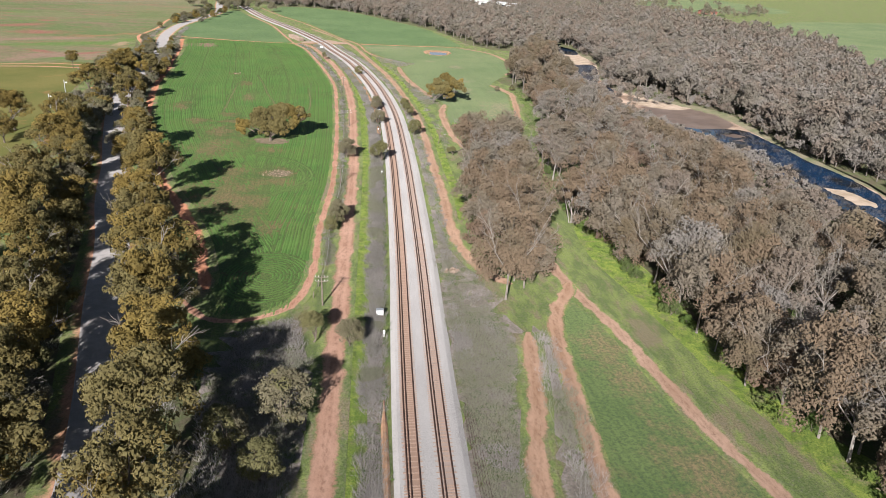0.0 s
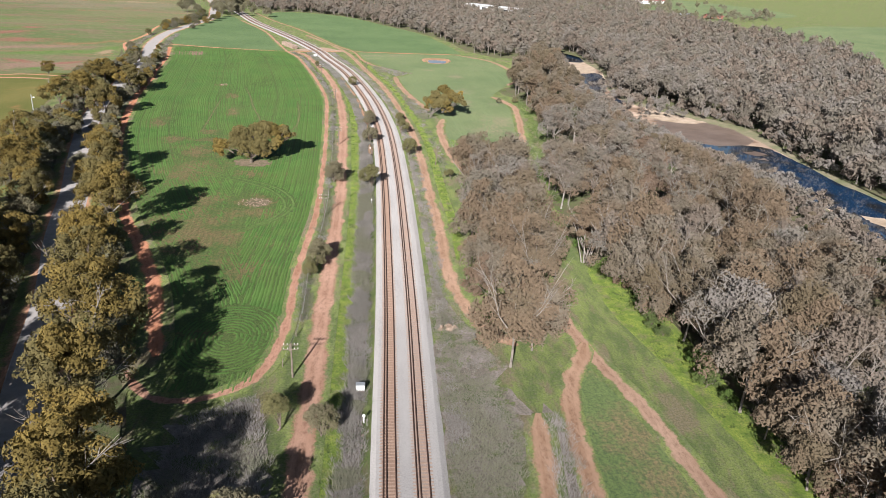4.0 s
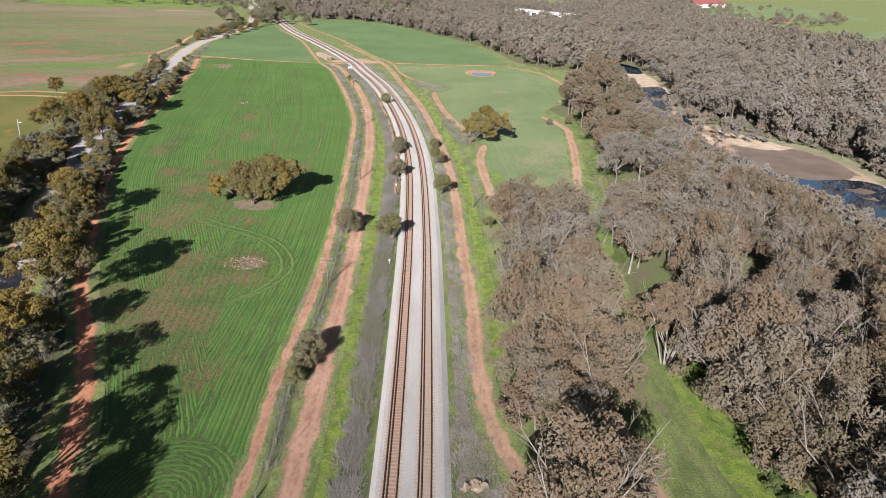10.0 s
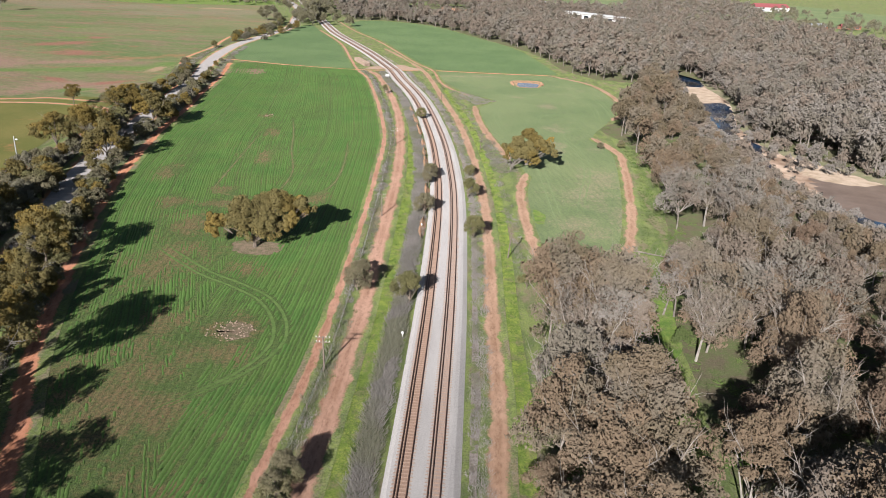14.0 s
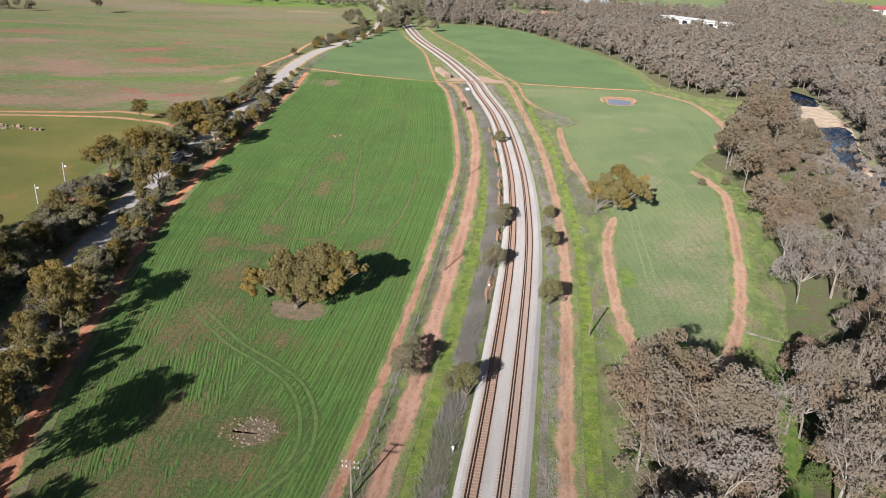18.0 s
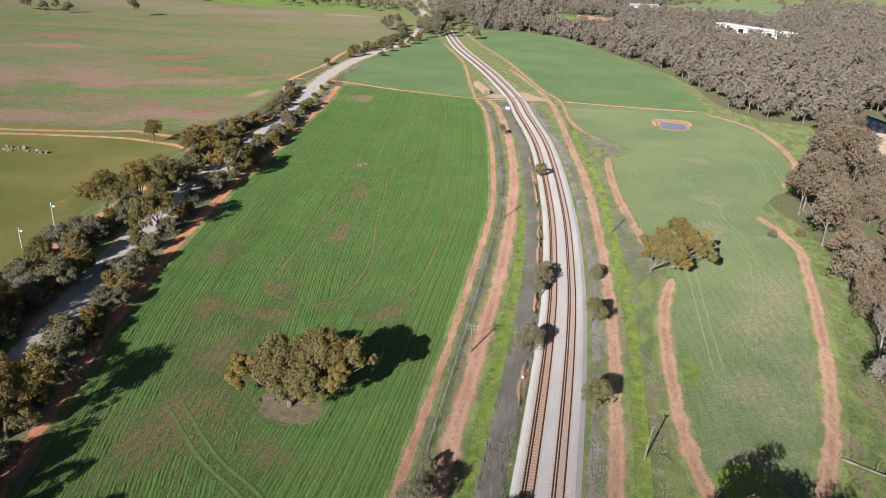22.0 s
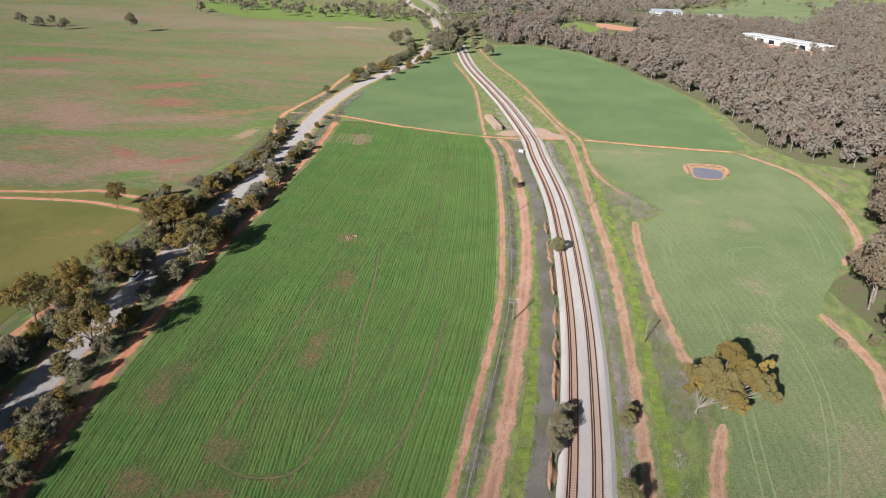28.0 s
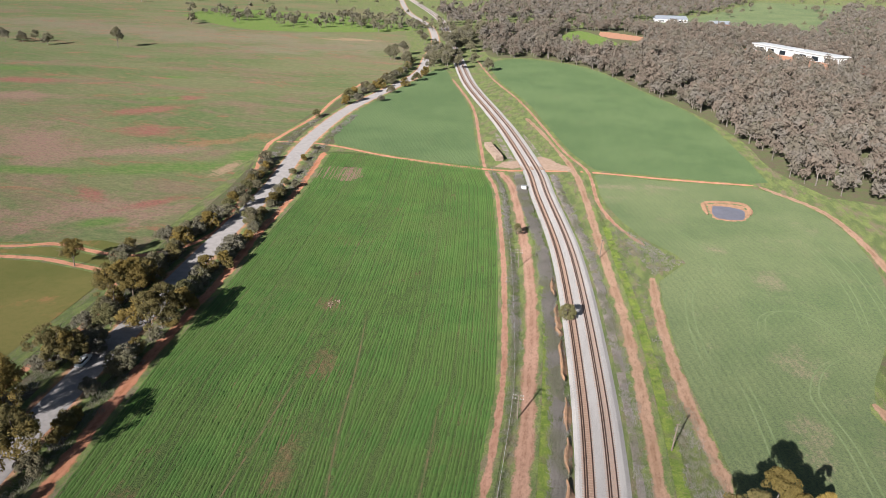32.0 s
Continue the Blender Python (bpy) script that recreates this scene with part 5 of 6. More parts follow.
spreading_tree("field_tree", (-40.0, 178.5, 0), ((0.8, 3.4, 11.0, 5.0, 0.2, 64, 7008), (-2.6, 2.6, 9.2, 5.2, 0.18, 70, 8001), (4.6, 3.4, 10.8, 5.2, 0.2, 66, 7602), (-8.2, 1.4, 6.2, 3.4, 0.3, 28, 2603), (2.2, 1.2, 7.0, 4.4, 0.3, 46, 5204), (9.0, 5.0, 10.6, 3.6, 0.4, 36, 3805), (-4.2, 5.0, 9.8, 3.8, 0.35, 36, 3606), (7.4, 2.2, 7.4, 3.4, 0.25, 30, 3009), (11.4, 5.6, 8.8, 2.0, 0.6, 12, 1007)),
               LEAF_ROAD, BARK, "broad old gum tree alone in the crop on a bare patch", 7, 0.42)
spreading_tree("lone_gum", (17.5, 250, 0), ((3.4, -0.6, 7.4, 3.6, 0.45, 32, 3208), (10.6, 2.2, 8.4, 3.6, 0.5, 30, 3009), (4.6, 1.0, 8.2, 4.8, 0.4, 52, 5601), (1.6, 3.6, 9.4, 4.0, 0.5, 42, 4402), (8.0, 3.8, 9.6, 4.4, 0.5, 46, 4803), (6.6, -0.6, 5.8, 2.8, 0.35, 22, 1904), (11.8, 6.4, 9.6, 2.0, 0.6, 12, 1005), (5.5, 6.4, 11.4, 4.2, 0.55, 40, 3806), (-0.8, 1.6, 6.8, 2.4, 0.45, 16, 1407)),
               LEAF_ROAD, MIDBARK, "spreading lone gum tree at the edge of the crop", 8, 0.2)
BUSHES = [tree_thing("round_bush", tree_meshes(60 + i, 5.0, 2.7, 56, 6000, 0.19, LEAF_BUSH, BARK, 0.12, 0.1, 0.14, 0, 0.85, 0.24, False, 1 + (i == 1)), "rounded olive-green bush beside the railway", "bush", "trackside bushes") for i in range(3)]
stand(BUSHES, [(-15, 159.5, 1.15), (-5, 155, 1.2), (-5.6, 206, 1.1), (-6.2, 235, 0.95), (5.2, 221, 1.0), (6.7, 191, 1.0), (-14.8, 319, 0.9), (-35.2, 373, 0.75), (5.0, 242, 0.65),
               (-15.6, 100.5, 0.85), (-16.5, 47, 1.0), (-10.8, 45.5, 0.9), (-18.5, 25.5, 1.5), (-15.2, 104, 0.95), (-16.4, 96.5, 0.6), (-5.8, 241, 0.7), (5.5, 246, 0.5), (-15.2, 168, 0.55), (-20, 14, 1.1), (17, 165, 0.6),
               (49.5, 284, 0.5), (57, 287, 0.6), (-6.3, 230, 0.7), (-25, 20, 1.2)], rnd)

GREEN_SHRUB = [tree_thing("green_shrub", tree_meshes(140 + i, 2.6, 1.7, 40, 2600 + i, 0.17, LEAF_GREEN, BARK, 0.1, 0.05, 0.06, 0, 0.85, 0.28), "dark green shrub at the edge of the river woods", "shrub", "woodland edge shrubs") for i in range(2)]
stand(GREEN_SHRUB, [(43.4, 76, 1.3), (44.4, 72, 0.9), (45, 56, 1.2), (46.6, 52, 0.8), (44.6, 85, 1.1), (42, 99, 1.3), (43.4, 96, 0.9), (49, 36, 1.2), (52, 22, 1.0), (57.5, 4, 1.3), (60, -4, 1.0), (41, 112, 1.2), (37.5, 116, 0.8), (46.5, 63, 1.0), (35.5, 134, 1.0), (42, 146, 1.1)], rnd)

# ---- scrub ----


def twigs(r2, n, reach, height, wide):
    """A tangle of thin dry stems: narrow blades that lean out from the middle."""
    a = r2.uniform(0, 6.28, n)
    o = np.c_[np.cos(a), np.sin(a), np.zeros(n)] * (reach * np.sqrt(r2.random(n)))[:, None]
    top = o * 1.35 + np.c_[r2.normal(0, 0.25, (n, 2)), height * r2.uniform(0.45, 1.0, n)]
    side = np.cross(top - o, r2.normal(size=(n, 3)))
    side *= wide / (np.linalg.norm(side, axis=1)[:, None] + 1e-6)
    v = np.stack([o - side, o + side + r2.normal(0, 0.02, (n, 3)), top], 1).reshape(-1, 3)
    return v, np.arange(3 * n).reshape(-1, 3)


TWIGS = [twigs(np.random.default_rng(200 + i), 64, 1.0, 0.9, 0.024) for i in range(5)]
TUFTS = [twigs(np.random.default_rng(230 + i), 26, 0.6, 0.3, 0.045) for i in range(4)]


def thicket(name, spots, source, material, label, lo, hi, category="scrub"):
    me = mesh_of(name, *joined(name, source, spots, rnd, lo, hi), material)
    return tagged(new(name, me), label, category, kind="stuff")


def beside(pts, off, half, y0, y1, gap):
    """Spots in a band beside a line, thicker in some places than in others."""
    ln = spline(pts, gap)
    _, _, nn = along(ln)
    out = []
    for (x, y), (nx, ny) in zip(ln, nn):
        if y0 < y < y1:
            for _ in range(max(1, int(2 * half / gap))):
                o = off + rnd.uniform(-half, half)
                if noise.noise(Vector((x * 0.2 + o, y * 0.12, off))) > -0.28:
                    out.append((x + nx * o, y + ny * o + rnd.uniform(-gap, gap) / 2))
    return out


thicket("dry_scrub_west", beside(RAIL, -7.4, 1.2, -20, 440, 0.5), TWIGS, SCRUB, "belt of dry grey scrub along the railway", 0.7, 1.25)
thicket("dry_scrub_east", beside(RAIL, 7.0, 1.1, 40, 440, 0.8), TWIGS, SCRUB, "sparse dry grey scrub east of the ballast", 0.5, 1.0)
sw = scatter([(-29, 50), (-20, 55), (-17.5, 42), (-16.5, 30), (-17, 5), (-26, 5), (-30, 30)], 1.25, rnd)
se = scatter([(5.6, 58), (13, 60), (15.5, 44), (12, 30), (10.5, 4), (5.4, 4)], 0.85, rnd)
se2 = scatter([(5.5, 98), (9, 92), (13, 76), (15, 62), (5.5, 58)], 1.6, rnd)
mid = scatter([(19.3, 50), (22, 47), (20, 10), (16.5, 8), (17.5, 30)], 1.3, rnd)
thicket("dry_scrub_corner", np.vstack([sw, mid]), TWIGS, SCRUB, "tangled dry grey scrub below the field corner", 0.7, 1.3)
thicket("dry_weeds", np.vstack([se, se2]), TWIGS, SCRUB, "flat dry grey weeds east of the railway", 0.5, 1.0)
thicket("scrub_by_fence", beside(PATH_F[5:], 2.3, 1.0, 60, 440, 0.75), TWIGS, SCRUB, "dry scrub along the fence line", 0.45, 1.0)
thicket("scrub_by_track", beside(PATH_R[5:14], 6.0, 1.4, 170, 440, 1.7), TWIGS, SCRUB, "dry scrub between dirt track and crop", 0.45, 1.0)
thicket("scrub_by_lone_tree", scatter([(14, 246), (20, 249), (16, 270), (12, 290), (8, 290), (11, 262)], 1.3, rnd), TWIGS, SCRUB, "dry grey scrub near the lone gum", 0.5, 0.9)
thicket("scrub_end", scatter([(7, 354), (15, 366), (4, 380), (-6, 392), (-2, 372)], 1.5, rnd), TWIGS, SCRUB, "dry scrub at the end of the margin", 0.5, 0.9)
thicket("road_scrub", beside(ROAD, 8.2, 1.6, -10, 520, 1.5) + beside(ROAD, -8.5, 2.0, -10, 520, 1.7), TWIGS, SCRUB, "dry roadside scrub under the trees", 0.6, 1.3)
thicket("green_weeds", beside(PATH_L, 3.4, 1.2, -10, 440, 1.0) + beside(PATH_R[4:], 3.4, 1.4, 90, 440, 1.1) + beside(RAIL, -5.6, 0.5, -10, 440, 1.0) + beside(RAIL, -8.2, 1.2, -10, 440, 0.9) + beside(PATH_F[5:], 2.6, 1.5, 60, 440, 0.8), TUFTS, LEAF_GREEN, "low green weeds along the tracks", 0.5, 1.1, "weeds")
thicket("lush_weeds", scatter([(39, 100), (38, 84), (41, 64), (44, 45), (46.5, 26), (52, 4), (60, 4), (52, 26), (49, 52), (48, 76), (43, 104)], 1.5, rnd), TUFTS, LEAF_GREEN, "bright green rank weeds along the trees", 0.6, 1.3, "weeds")
thicket("glade_weeds", scatter([(31, 160), (36, 170), (45, 196), (51, 222), (56, 258), (57, 290), (62, 290), (64, 250), (58, 205), (50, 172), (44, 140), (38, 118), (32, 124)], 1.7, rnd), TUFTS, LEAF_GREEN, "low green weeds in the glade beside the woods", 0.6, 1.4, "weeds")
thicket("woodland_shrubs", scatter(WOOD_W, 5.5, rnd)[::2], [(v * 2.0, f) for v, f in TUFTS], LEAF_GREEN, "green shrubs between the river gums", 0.7, 1.6, "shrubs")

# ---- crop rows ----


def ripple(x, y, seed):
    """Smooth uneven values between about -1 and 1 over the plan."""
    r2 = np.random.default_rng(seed)
    out = np.zeros(len(x))
    for w in (0.05, 0.11, 0.23, 0.5):
        for _ in range(2):
            a, p = r2.uniform(0, 6.28, 2)
            out += np.sin((x * math.cos(a) + y * math.sin(a)) * w * 2 + p) * 0.28
    return out


def crop_rows():
    """Low ragged ridges of young cereal in drilled rows, parallel to the road in the west and to the railway in the east, broken where the crop is thin."""
    r2 = np.random.default_rng(321)
    ew, ee = np.array(FIELD_EDGE), np.array(PATH_F[4:17])
    vs, fs, o = [], [], 0
    cut = [spline([(x + k, y + k * 0.6) for x, y in WHEEL_WEST], 0.7) for k in (-0.95, 0.95)] + [spline(pts, 0.7) for pts in SOWN_LOOPS]
    cut = np.vstack(cut)
    y0 = np.arange(56, 447, 0.6)
    ring_x, ring_y, ring_r = -27.2, 72.0, 8.6
    for side in (0, 1):
        drift = np.zeros(len(y0))
        for j in range(128):
            y = y0 + r2.uniform(-0.22, 0.22, len(y0))
            west, east = np.interp(y, ew[:, 1], ew[:, 0]) + 1.6, np.interp(y, ee[:, 1], ee[:, 0]) - 1.4
            seam = west + (east - west) * (0.60 + 0.05 * np.sin(y * 0.03))
            drift = drift * 0.8 + np.convolve(r2.normal(0, 0.35, len(y)), np.ones(9) / 9, "same") * 0.22
            off = 0.66 * j + r2.uniform(-0.17, 0.17) + 0.5 * np.sin(y * 0.021 + side) + drift + r2.normal(0, 0.03, len(y))
            x = west + off if side == 0 else east - off
            ok = (x < seam) & (x > west) if side == 0 else (x > seam) & (x < east)
            thin = ripple(x, y, 5) * 0.6 + ripple(x * 4.0 + 0.4 * y, y * 0.35, 9) * 0.75
            for sx, sy, rx, ry, _ in THIN_WEST:
                thin -= 1.2 * np.exp(-(((x - sx) / rx) ** 2 + ((y - sy) / ry) ** 2))
            thin -= 0.75 * np.exp(-(((x - west) / 15) ** 2)) * np.clip((215 - y) / 60, 0, 1)
            lush = np.clip(0.92 + 0.42 * thin + r2.normal(0, 0.16, len(y)), 0, 1.25)
            clear = (np.abs(x[:, None] - cut[:, 0]) + np.abs(y[:, None] - cut[:, 1]) > 0.75).all(1)
            ok &= np.hypot(x - ring_x, (y - ring_y) / 1.35) > ring_r
            ok &= r2.random() > 0.05
            ok &= clear & (lush > 0.36) & (np.hypot(x + 39.5, y - 178) > 5.0 + r2.normal(0, 0.5, len(y))) & (np.hypot((x + 33) / 4.6, (y - 141) / 5.5) > 1)
            row_k = r2.uniform(0.72, 1.2)
            half = 0.27 * row_k * lush * r2.uniform(0.8, 1.2, len(y)) + 0.04
            tall = 0.15 * row_k * lush * r2.uniform(0.5, 1.25, len(y))
            v = np.stack([np.c_[x - half, y, np.full(len(y), 0.045)], np.c_[x + r2.normal(0, 0.05, len(y)), y, 0.065 + tall], np.c_[x + half, y, np.full(len(y), 0.045)]], 1).reshape(-1, 3)
            i = np.flatnonzero(ok[:-1] & ok[1:]) * 3 + o
            fs += [np.c_[i, i + 1, i + 4, i + 3], np.c_[i + 1, i + 2, i + 5, i + 4]]
            vs.append(v)
            o += len(v)
    edge = PATH_F[2:8] + [(-19, 110), (-50, 109), (-42, 88), (-36, 66)]
    for k in range(2, 13):
        a = np.linspace(0, 2 * math.pi, 26 + 9 * k)
        r = 0.68 * k + r2.normal(0, 0.05, len(a))
        c = np.c_[ring_x + r * np.cos(a), ring_y + 1.35 * r * np.sin(a)]
        ok = inside(edge, (c - (ring_x, ring_y)) * 1.12 + (ring_x, ring_y)) & (r2.random(len(a)) > 0.08)
        out = np.c_[np.cos(a), np.sin(a)] * (0.26 * r2.uniform(0.75, 1.2, len(a)))[:, None]
        v = np.stack([np.c_[c - out, np.full(len(a), 0.045)], np.c_[c, 0.065 + 0.09 * r2.uniform(0.5, 1.2, len(a))], np.c_[c + out, np.full(len(a), 0.045)]], 1).reshape(-1, 3)
        i = np.flatnonzero(ok[:-1] & ok[1:]) * 3 + o
        fs += [np.c_[i, i + 3, i + 4, i + 1], np.c_[i + 1, i + 4, i + 5, i + 2]]
        vs.append(v)
        o += len(v)
    v, f = np.vstack(vs), np.vstack(fs)
    used, f = np.unique(f, return_inverse=True)
    return v[used], f.reshape(-1, 4)[:, ::-1]


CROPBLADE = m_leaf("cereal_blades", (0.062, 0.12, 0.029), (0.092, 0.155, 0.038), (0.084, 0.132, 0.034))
tagged(new("crop_rows", mesh_of("crop_rows", *crop_rows(), CROPBLADE, smooth=True)), "drilled rows of young green cereal", "crop", kind="stuff")

# ---- trackside things ----


def telegraph_pole(x, y, h, lean, label):
    p = thing("telegraph_pole", (x, y, 0), label, "pole", "line of poles")
    part("post", mesh_of("post", *tube([(0, 0, -0.2), (lean * 0.5, 0, h * 0.5), (lean, 0, h)], [0.16, 0.14, 0.11], 7), TIMBER, smooth=True), p)
    for z in (h - 0.25, h - 1.0):
        part("crossarm", mesh_of("crossarm", *box(lean, -0.12, z, 2.0, 0.09, 0.1), TIMBER), p)
        for k in (-1.0, -0.5, 0.5, 1.0):
            part("insulator", mesh_of("insulator", *tube([(lean + k, -0.12, z + 0.14), (lean + k, -0.12, z + 0.34)], [0.06, 0.045], 6), WHITE), p)


for x, y in ((-15.9, 60), (-15.8, 131), (-15.8, 203), (-20.5, 276), (-31, 348)):
    telegraph_pole(x, y, 5.6, -0.1, "short weathered telegraph pole with two crossarms")
for x, y, l in ((13.2, 92, 0.3), (14, 180, 0.5), (8.2, 274, 0.4), (-9, 362, 0.3)):
    p = thing("leaning_pole", (x, y, 0), "dark leaning timber pole in the grass", "pole", "east side poles")
    part("post", mesh_of("post", *tube([(0, 0, -0.2), (l, 0.4, 5.6)], [0.15, 0.11], 7), TIMBER, smooth=True), p)
    part("cap", mesh_of("cap", *box(l, 0.4, 5.5, 0.7, 0.14, 0.16), TIMBER), p)

fence = thing("wire_fence", (0, 0, 0), "post and wire fence overgrown with weeds", "fence")
fl = spline([(x + 2.3, y) for x, y in PATH_F[4:17]], 4.5)
POST = mesh_of("post", *box(0, 0, 0, 0.14, 0.14, 1.25, 0, 0.01), TIMBER)
for x, y in fl:
    fp = part("post", POST, fence)
    fp.location = (x, y, 0)
for z in (0.45, 0.8, 1.15):
    part("wire", mesh_of("wire", *tube([(x, y, z) for x, y in fl], [0.012] * len(fl), 3), STEELGREY), fence)

for x, y, h in ((-5.4, 48.5, 1.3), (-4.9, 142.4, 1.1), (-5.6, 196, 1.1)):
    mk = thing("marker_post", (x, y, 0), "small white trackside marker post", "post", "marker posts")
    part("post", mesh_of("post", *box(0, 0, 0, 0.16, 0.16, h), WHITE), mk)
    part("plate", mesh_of("plate", *box(0, -0.1, h - 0.35, 0.36, 0.05, 0.34), WHITE), mk)
for x, y, s in ((-6.0, 56.2, 1.2), (-39.8, 421, 1.8)):
    cb = thing("relay_box", (x, y, 0), "white trackside equipment box on a plinth", "equipment box", "relay boxes")
    part("plinth", mesh_of("plinth", *box(0, 0, 0, s * 1.1, s * 0.8, 0.2), CONCRETE), cb)
    part("body", mesh_of("body", *box(0, 0, 0.2, s, s * 0.7, s * 0.75, 0, 0.02), WHITE), cb)
    part("lid", mesh_of("lid", *box(0, 0, 0.2 + s * 0.75, s * 1.08, s * 0.78, 0.08), STEELGREY), cb)

for i in range(5):
    sp = thing("spare_rail", (5.25 + 0.32 * i, 18 + 1.3 * (i % 3), 0), "rusty spare rail lying in the weeds", "rail", "spare rails")
    part("foot", mesh_of("foot", *box(0, 0, 0.0, 0.14, 20, 0.03), RAILSTEEL), sp)
    part("web", mesh_of("web", *box(0, 0, 0.03, 0.03, 20, 0.1), RAILSTEEL), sp)
    part("head", mesh_of("head", *box(0, 0, 0.13, 0.075, 20, 0.045, 0, 0.01), RAILSTEEL), sp)

turn = math.atan2(22, -9) - math.pi / 2
stack = thing("sleeper_stack", (0, 0, 0), "long stack of pale concrete sleepers", "stack")
for i in range(6):
    k = i / 5
    cx, cy = -56 - 8.2 * k, 459 + 19.5 * k
    for z in range(4):
        part("bundle", mesh_of("bundle", *box(cx + rnd.uniform(-0.1, 0.1), cy, z * 0.52, 3.2, 3.5, 0.46, turn, 0.03), STONE), stack)
crossing = thing("level_crossing", (0, 0, 0), "timber and gravel deck of a farm level crossing", "level crossing")
for o in (-4.4, -2.05, -0.4, 1.9, 3.6):
    part("deck", mesh_of("deck", *box(-40.2 + o * 0.95, 449 + o * 0.32, 0.5, 1.0, 4.6, 0.14, 0.32, 0.02), GRAVEL), crossing)


def stones(name, cx, cy, rx, ry, n, lo, hi, label):
    out = []
    for _ in range(n):
        a, q, s = rnd.uniform(0, 6.28), math.sqrt(rnd.random()), rnd.uniform(lo, hi)
        v, f = box(cx + rx * q * math.cos(a), cy + ry * q * math.sin(a), -0.05, s, s * rnd.uniform(0.6, 1), s * rnd.uniform(0.4, 0.8), rnd.uniform(0, 3), s * 0.2)
        out.append((v + rnd.normal(0, s * 0.07, v.shape), f))
    tagged(new(name, mesh_of(name, *merged(out), STONE)), label, "stones", kind="stuff")


structure("heap_soil", patch("heap_soil", [(-36.6, 140.4), (-34, 143.6), (-31.4, 144), (-29.6, 142), (-30.4, 139), (-32.4, 138.4), (-34.6, 138.6)], 0.075, RINGSOIL, 0.9, 1.8), "bare brown soil under the stone heap", "soil")
stones("stone_heap", -33.5, 141, 4.2, 3.6, 150, 0.12, 0.42, "heap of pale field stones in the crop")
stones("stone_scatter", -72.5, 312, 1.6, 2.2, 22, 0.2, 0.5, "few stones on a bare mound in the crop")
stones("paddock_boulders", -181, 289, 11, 3, 26, 0.4, 1.5, "pale boulders in the near paddock")
stones("track_rubble", 8.3, 75, 1.4, 0.9, 14, 0.4, 1.2, "broken tan rubble beside the railway")
stones("verge_stones", -5.6, 90, 0.4, 60, 60, 0.12, 0.35, "pale stones scattered along the ballast foot")

for x, y, h, lb in ((-120, 227, 9.0, "tall pale steel mast with a lamp"), (-123, 219.5, 5.2, "short pale steel post in the paddock")):
    ms = thing("steel_mast", (x, y, 0), lb, "mast", "paddock masts")
    part("post", mesh_of("post", *tube([(0, 0, -0.1), (0, 0, h)], [0.17, 0.12], 8), STEELGREY, smooth=True), ms)
    part("bracket", mesh_of("bracket", *box(0.35, 0, h - 0.9, 0.9, 0.12, 0.12), STEELGREY), ms)
    part("lamp", mesh_of("lamp", *box(0.75, 0, h - 1.05, 0.5, 0.4, 0.35, 0, 0.05), WHITE), ms)
for (x, y), a in (((40.5, 168), 0.4), ((43, 160), 1.2), ((46, 186), -0.5)):
    lg = thing("fallen_log", (x, y, 0.25), "bleached fallen tree lying in the glade", "log", "fallen logs")
    dx, dy = math.cos(a), math.sin(a)
    part("stem", mesh_of("stem", *tube([(-4 * dx, -4 * dy, 0), (0, 0, 0.1), (4 * dx, 4 * dy, 0.3)], [0.2, 0.15, 0.07], 7), MIDBARK, smooth=True), lg)
    for k in (0.5, 1.8, 2.6):
        part("branch", mesh_of("branch", *tube([(k * dx, k * dy, 0.1), (k * dx - dy * 1.8, k * dy + dx * 1.8, 1.1)], [0.07, 0.02], 5), MIDBARK, smooth=True), lg)

tyre = m_plain("pressed_crop", (0.095, 0.138, 0.042), (0.062, 0.10, 0.028), 0.8, 0.9, 0.1, 0, 0.3, 0.05)
for o in (-0.95, 0.95):
    structure("wheel_line", strip("wheel_line", [(x + o, y + o * 0.6) for x, y in WHEEL_WEST], flat_band(0.55, 0.1), tyre, 2, taper=8), "pale wheel line pressed into the crop", "wheel track")
turned = m_plain("thin_sown_line", (0.15, 0.11, 0.06), (0.07, 0.10, 0.035), 0.5, 0.9, 0.1, 0, 0.3, 0.05)
for pts in SOWN_LOOPS:
    structure("sown_loop", strip("sown_loop", pts, flat_band(0.34, 0.085), turned, 2, taper=14), "thin brown loop of a sowing turn in the crop", "wheel track")
pressed = m_plain("faint_wheel_press", (0.155, 0.18, 0.09), (0.11, 0.145, 0.062), 0.5, 0.9, 0.1, 0, 0.3, 0.05)
for o in (0, 2.0):
    for pts in ([(50, 321), (45, 318), (40, 311), (37, 301), (38, 293), (40, 283), (41, 265), (39, 246), (36, 231), (33, 214)],
                [(62, 330), (63, 355), (62, 380), (57, 402), (50, 416)], [(55, 330), (57, 354), (56, 376), (51, 396), (45, 402)], [(17, 300), (14, 330), (16, 350), (24, 362), (21, 378), (10, 398)],
                [(30, 322), (32, 336), (40, 341), (47, 334), (48, 322)], [(27, 200), (26, 240), (25.5, 280), (22, 310)]):
        structure("wheel_line", strip("wheel_line", [(x + o * 0.9, y + o * 0.3) for x, y in pts], flat_band(0.32, 0.085), pressed, 2.5, taper=12), "faint wheel line through the thin crop", "wheel track")

# ---- car, houses and shed ----
car = thing("car", (-113.0, 270.6, 0.16), "white station wagon driving on the country road", "car")
car.rotation_euler = (0, 0, 0.16)


def loft(rings):
    """A closed shell through rings of equal size."""
    n = len(rings[0])
    v = np.vstack(rings)
    k = np.arange(n)
    f = [np.c_[i * n + k, i * n + (k + 1) % n, (i + 1) * n + (k + 1) % n, (i + 1) * n + k] for i in range(len(rings) - 1)]
    return v, np.vstack(f)


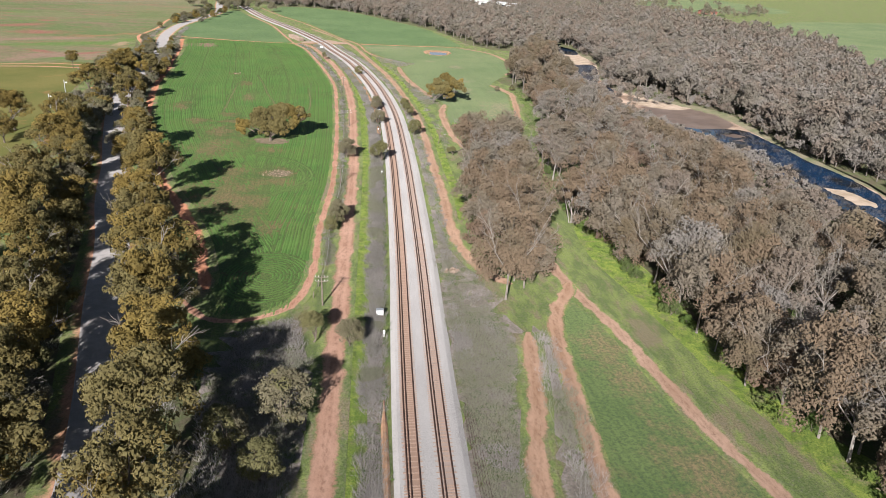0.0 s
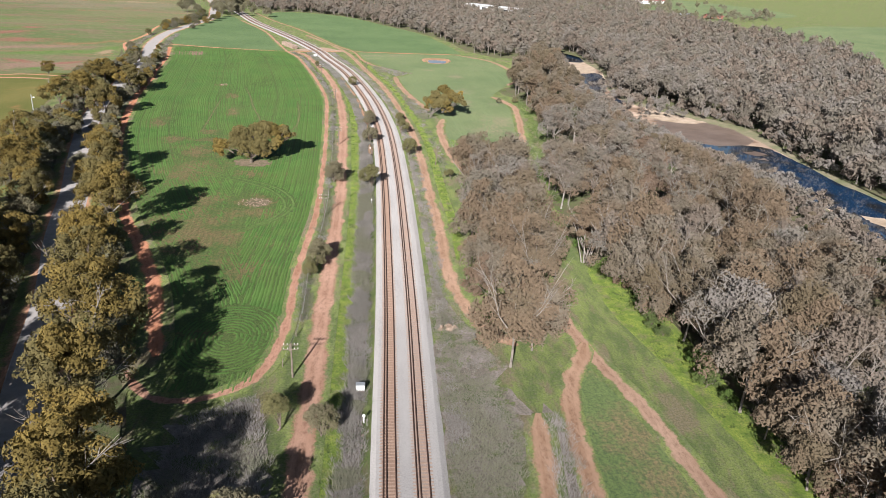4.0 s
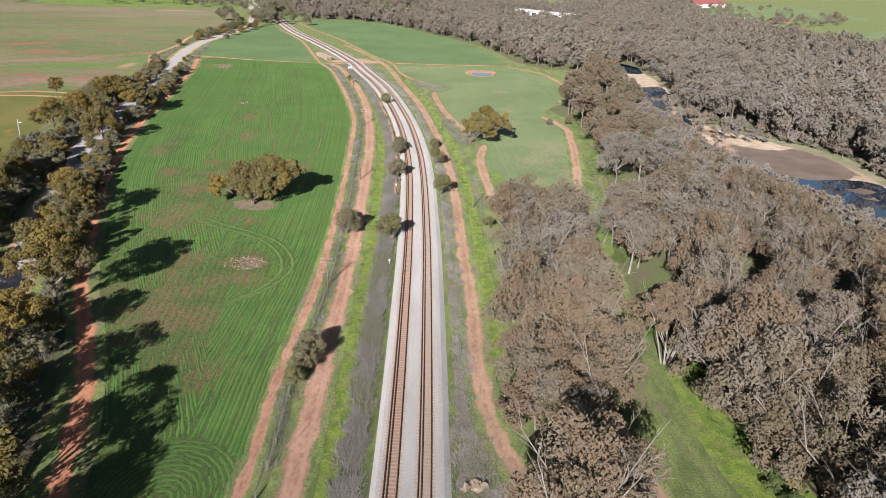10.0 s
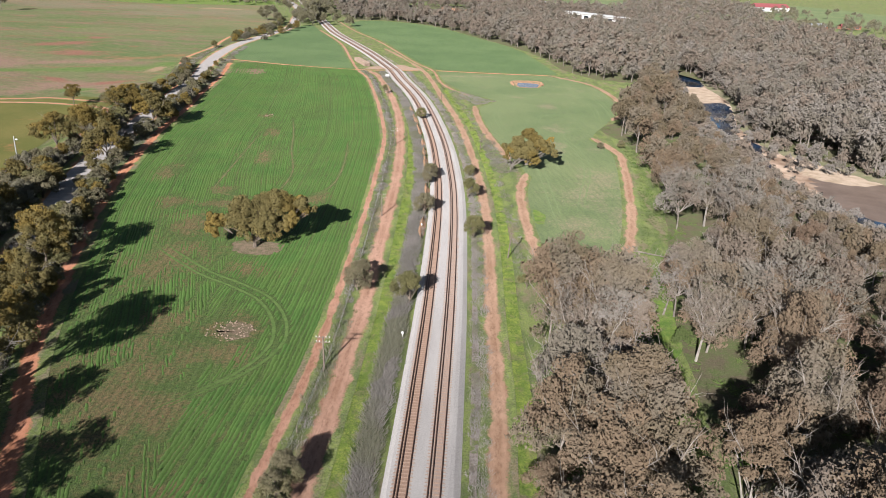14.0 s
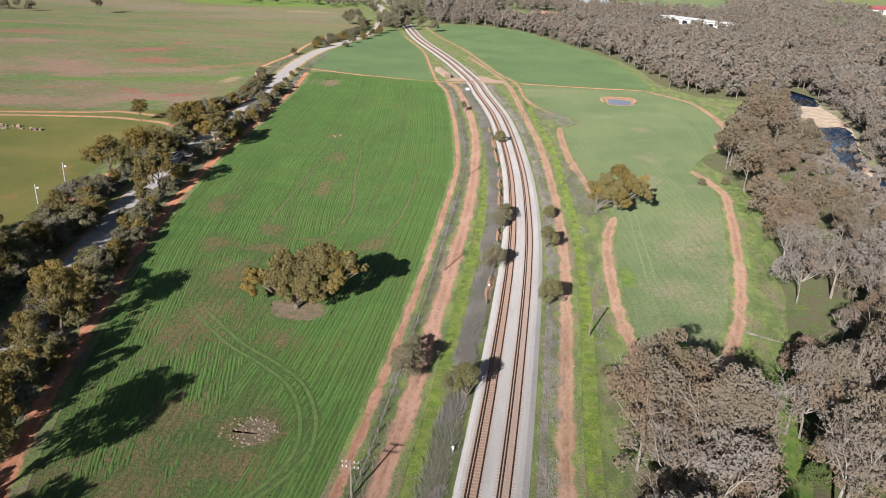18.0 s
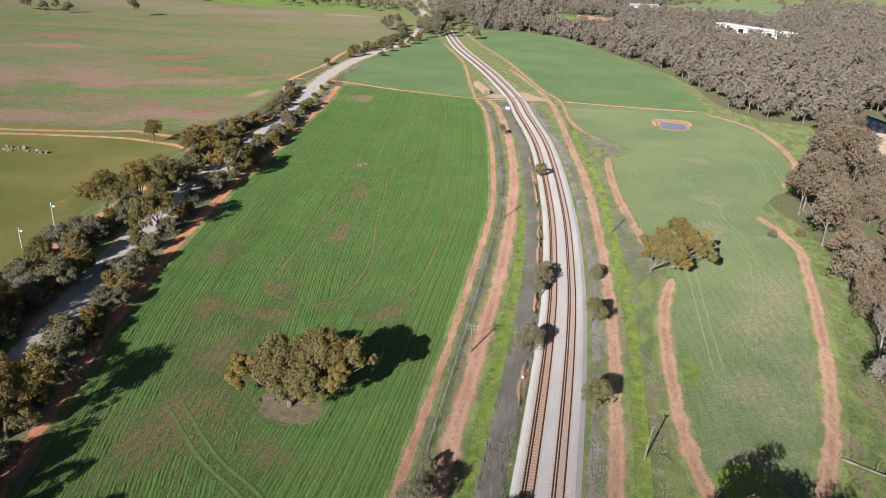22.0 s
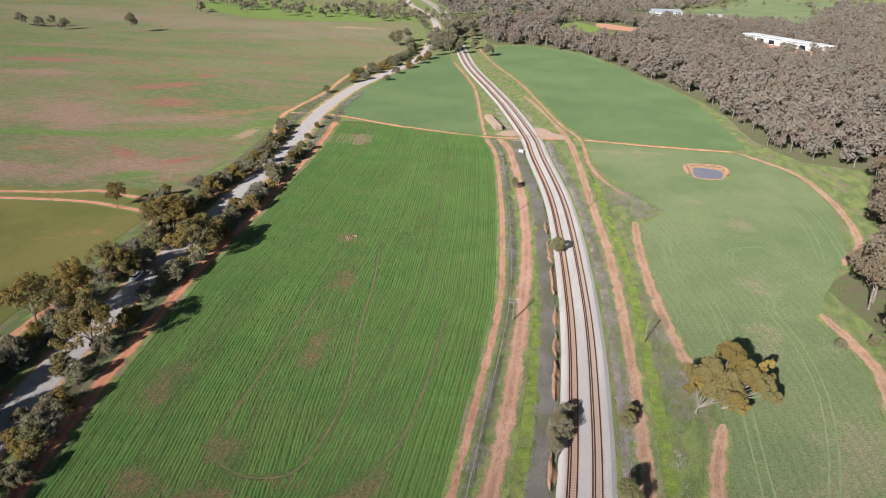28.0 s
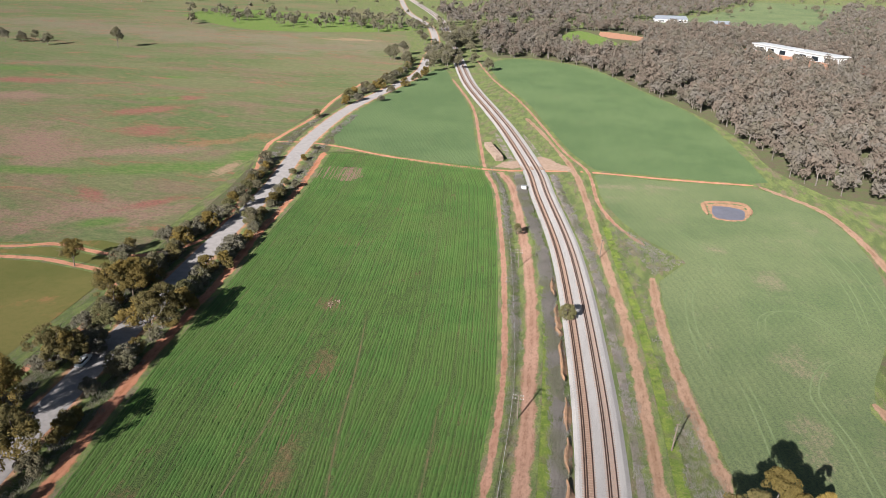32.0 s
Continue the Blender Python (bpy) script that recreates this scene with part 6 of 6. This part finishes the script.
def ring(w, y0, y1, z):
    return np.array([(-w + 0.15, y0, z), (w - 0.15, y0, z), (w, y0 + 0.25, z), (w, y1 - 0.25, z), (w - 0.15, y1, z), (-w + 0.15, y1, z), (-w, y1 - 0.25, z), (-w, y0 + 0.25, z)])


part("body", mesh_of("body", *loft([ring(0.8, -2.25, 2.25, 0.25), ring(0.9, -2.35, 2.35, 0.5), ring(0.88, -2.3, 2.3, 0.85), ring(0.8, -2.2, 2.1, 0.95), ring(0.3, -1.6, 1.4, 0.96)]), CARPAINT, smooth=True), car)
part("cabin", mesh_of("cabin", *loft([ring(0.78, -2.15, 1.05, 0.93), ring(0.68, -1.9, 0.45, 1.42)]), GLASS), car)
part("roof", mesh_of("roof", *loft([ring(0.70, -1.95, 0.5, 1.40), ring(0.66, -1.85, 0.4, 1.48), ring(0.2, -1.0, -0.4, 1.49)]), CARPAINT, smooth=True), car)
for sx in (-0.82, 0.82):
    for sy in (-1.4, 1.4):
        wheel = part("wheel", mesh_of("wheel", *tube([(sx - 0.1, sy, 0.32), (sx + 0.1, sy, 0.32)], [0.32, 0.32], 14), RUBBER), car)
        part("hub", mesh_of("hub", *tube([(sx - 0.12, sy, 0.32), (sx + 0.12, sy, 0.32)], [0.18, 0.18], 10), STEELGREY), wheel)


def house(x, y, w, d, h, turn, wall, roof, label):
    hs = thing("house", (x, y, 0), label, "house", "farm houses")
    hs.rotation_euler = (0, 0, turn)
    part("wall", mesh_of("wall", *box(0, 0, 0, w, d, h), wall), hs)
    v = np.array([(-w / 2 - 1, -d / 2 - 1, h), (w / 2 + 1, -d / 2 - 1, h), (w / 2 + 1, d / 2 + 1, h), (-w / 2 - 1, d / 2 + 1, h), (-w / 2 + 1, 0, h + d * 0.28), (w / 2 - 1, 0, h + d * 0.28)])
    part("roof", mesh_of("roof", v, np.array([(0, 1, 5, 4), (2, 3, 4, 5), (1, 2, 5, 5), (3, 0, 4, 4)]), roof), hs)
    for k in (-0.3, 0.3):
        wd = part("window", mesh_of("window", *box(w * k, -d / 2 - 0.04, 1.0, w * 0.14, 0.1, 1.4), GLASS), hs)
        part("sill", mesh_of("sill", *box(w * k, -d / 2 - 0.1, 0.9, w * 0.17, 0.2, 0.1), WHITE), wd)
    part("door", mesh_of("door", *box(0, -d / 2 - 0.04, 0, 1.0, 0.1, 2.05), TIMBER), hs)


house(318, 885, 22, 13, 3.2, 0.3, WHITE, TINROOF, "white farm house with a grey tin roof")
house(392, 925, 20, 12, 3.4, 0.2, BRICK, TINROOF, "red brick farm house with a grey tin roof")
house(440, 950, 24, 9, 3.0, 0.1, BRICK, REDROOF, "low red brick outbuilding")
house(470, 1290, 60, 20, 6.0, 0.25, WHITE, REDROOF, "large white house with a red roof")
house(40, 1170, 40, 14, 4.0, 0.2, WHITE, TINROOF, "pale farm shed on the hillside")
house(95, 1130, 26, 12, 4.0, 0.2, BRICK, TINROOF, "farm house among hillside trees")
shed = thing("long_shed", (131, 843, 4.2), "long white sheds with dark openings below red earth", "shed")
shed.rotation_euler = (0, 0, math.atan2(-85, 59))
part("earth_pad", mesh_of("earth_pad", *box(0, 0, -4.4, 112, 30, 4.4, 0, 5.0), SOIL), shed, "raised red earth pad")
for k in (-1, 1):
    part("wall", mesh_of("wall", *box(k * 24, 0, 0, 42, 12, 5.5), WHITE), shed)
    part("roof", mesh_of("roof", *box(k * 24, 0, 5.5, 45, 15, 0.6, 0, 0.25), WHITE), shed)
    # dark glass-coloured panels on solid walls stand for the shade inside openings
    for j in range(3):
        part("opening", mesh_of("opening", *box(k * 24 - 13 + 13 * j, -6.02, 0.3, 6.5, 0.2, 3.4), GLASS), shed)
structure("red_cutting", patch("red_cutting", [(100, 925), (150, 915), (195, 830), (185, 785), (165, 790), (150, 850), (105, 895)], 0.06, SOIL, 8, 1.5), "bare red earth above the white sheds", "soil")
structure("clearing_north", patch("clearing_north", [(-78, 905), (-45, 872), (-18, 895), (-36, 960), (-66, 1005)], 0.07, LUSH, 6, 1.5), "small green clearing in the woods", "grass")
structure("clearing_soil", patch("clearing_soil", [(-40, 1010), (-34, 960), (8, 935), (20, 960), (-20, 1000)], 0.075, SOIL, 5, 1.8), "bare red soil beside the clearing", "soil")
structure("hillside_north", patch("hillside_north", [(-18, 1085), (18, 990), (90, 1030), (190, 980), (300, 900), (420, 960), (640, 1100), (620, 1500), (300, 1790), (100, 1320)], 0.05, CROP_EAST, 25, 2), "smooth green hillside meadow with scattered trees", "field")
structure("hillside_west", patch("hillside_west", [(-520, 960), (-380, 860), (-250, 900), (-230, 960), (-340, 1040), (-520, 1060)], 0.05, LUSH, 25, 2), "greener slope dotted with small trees", "grass")
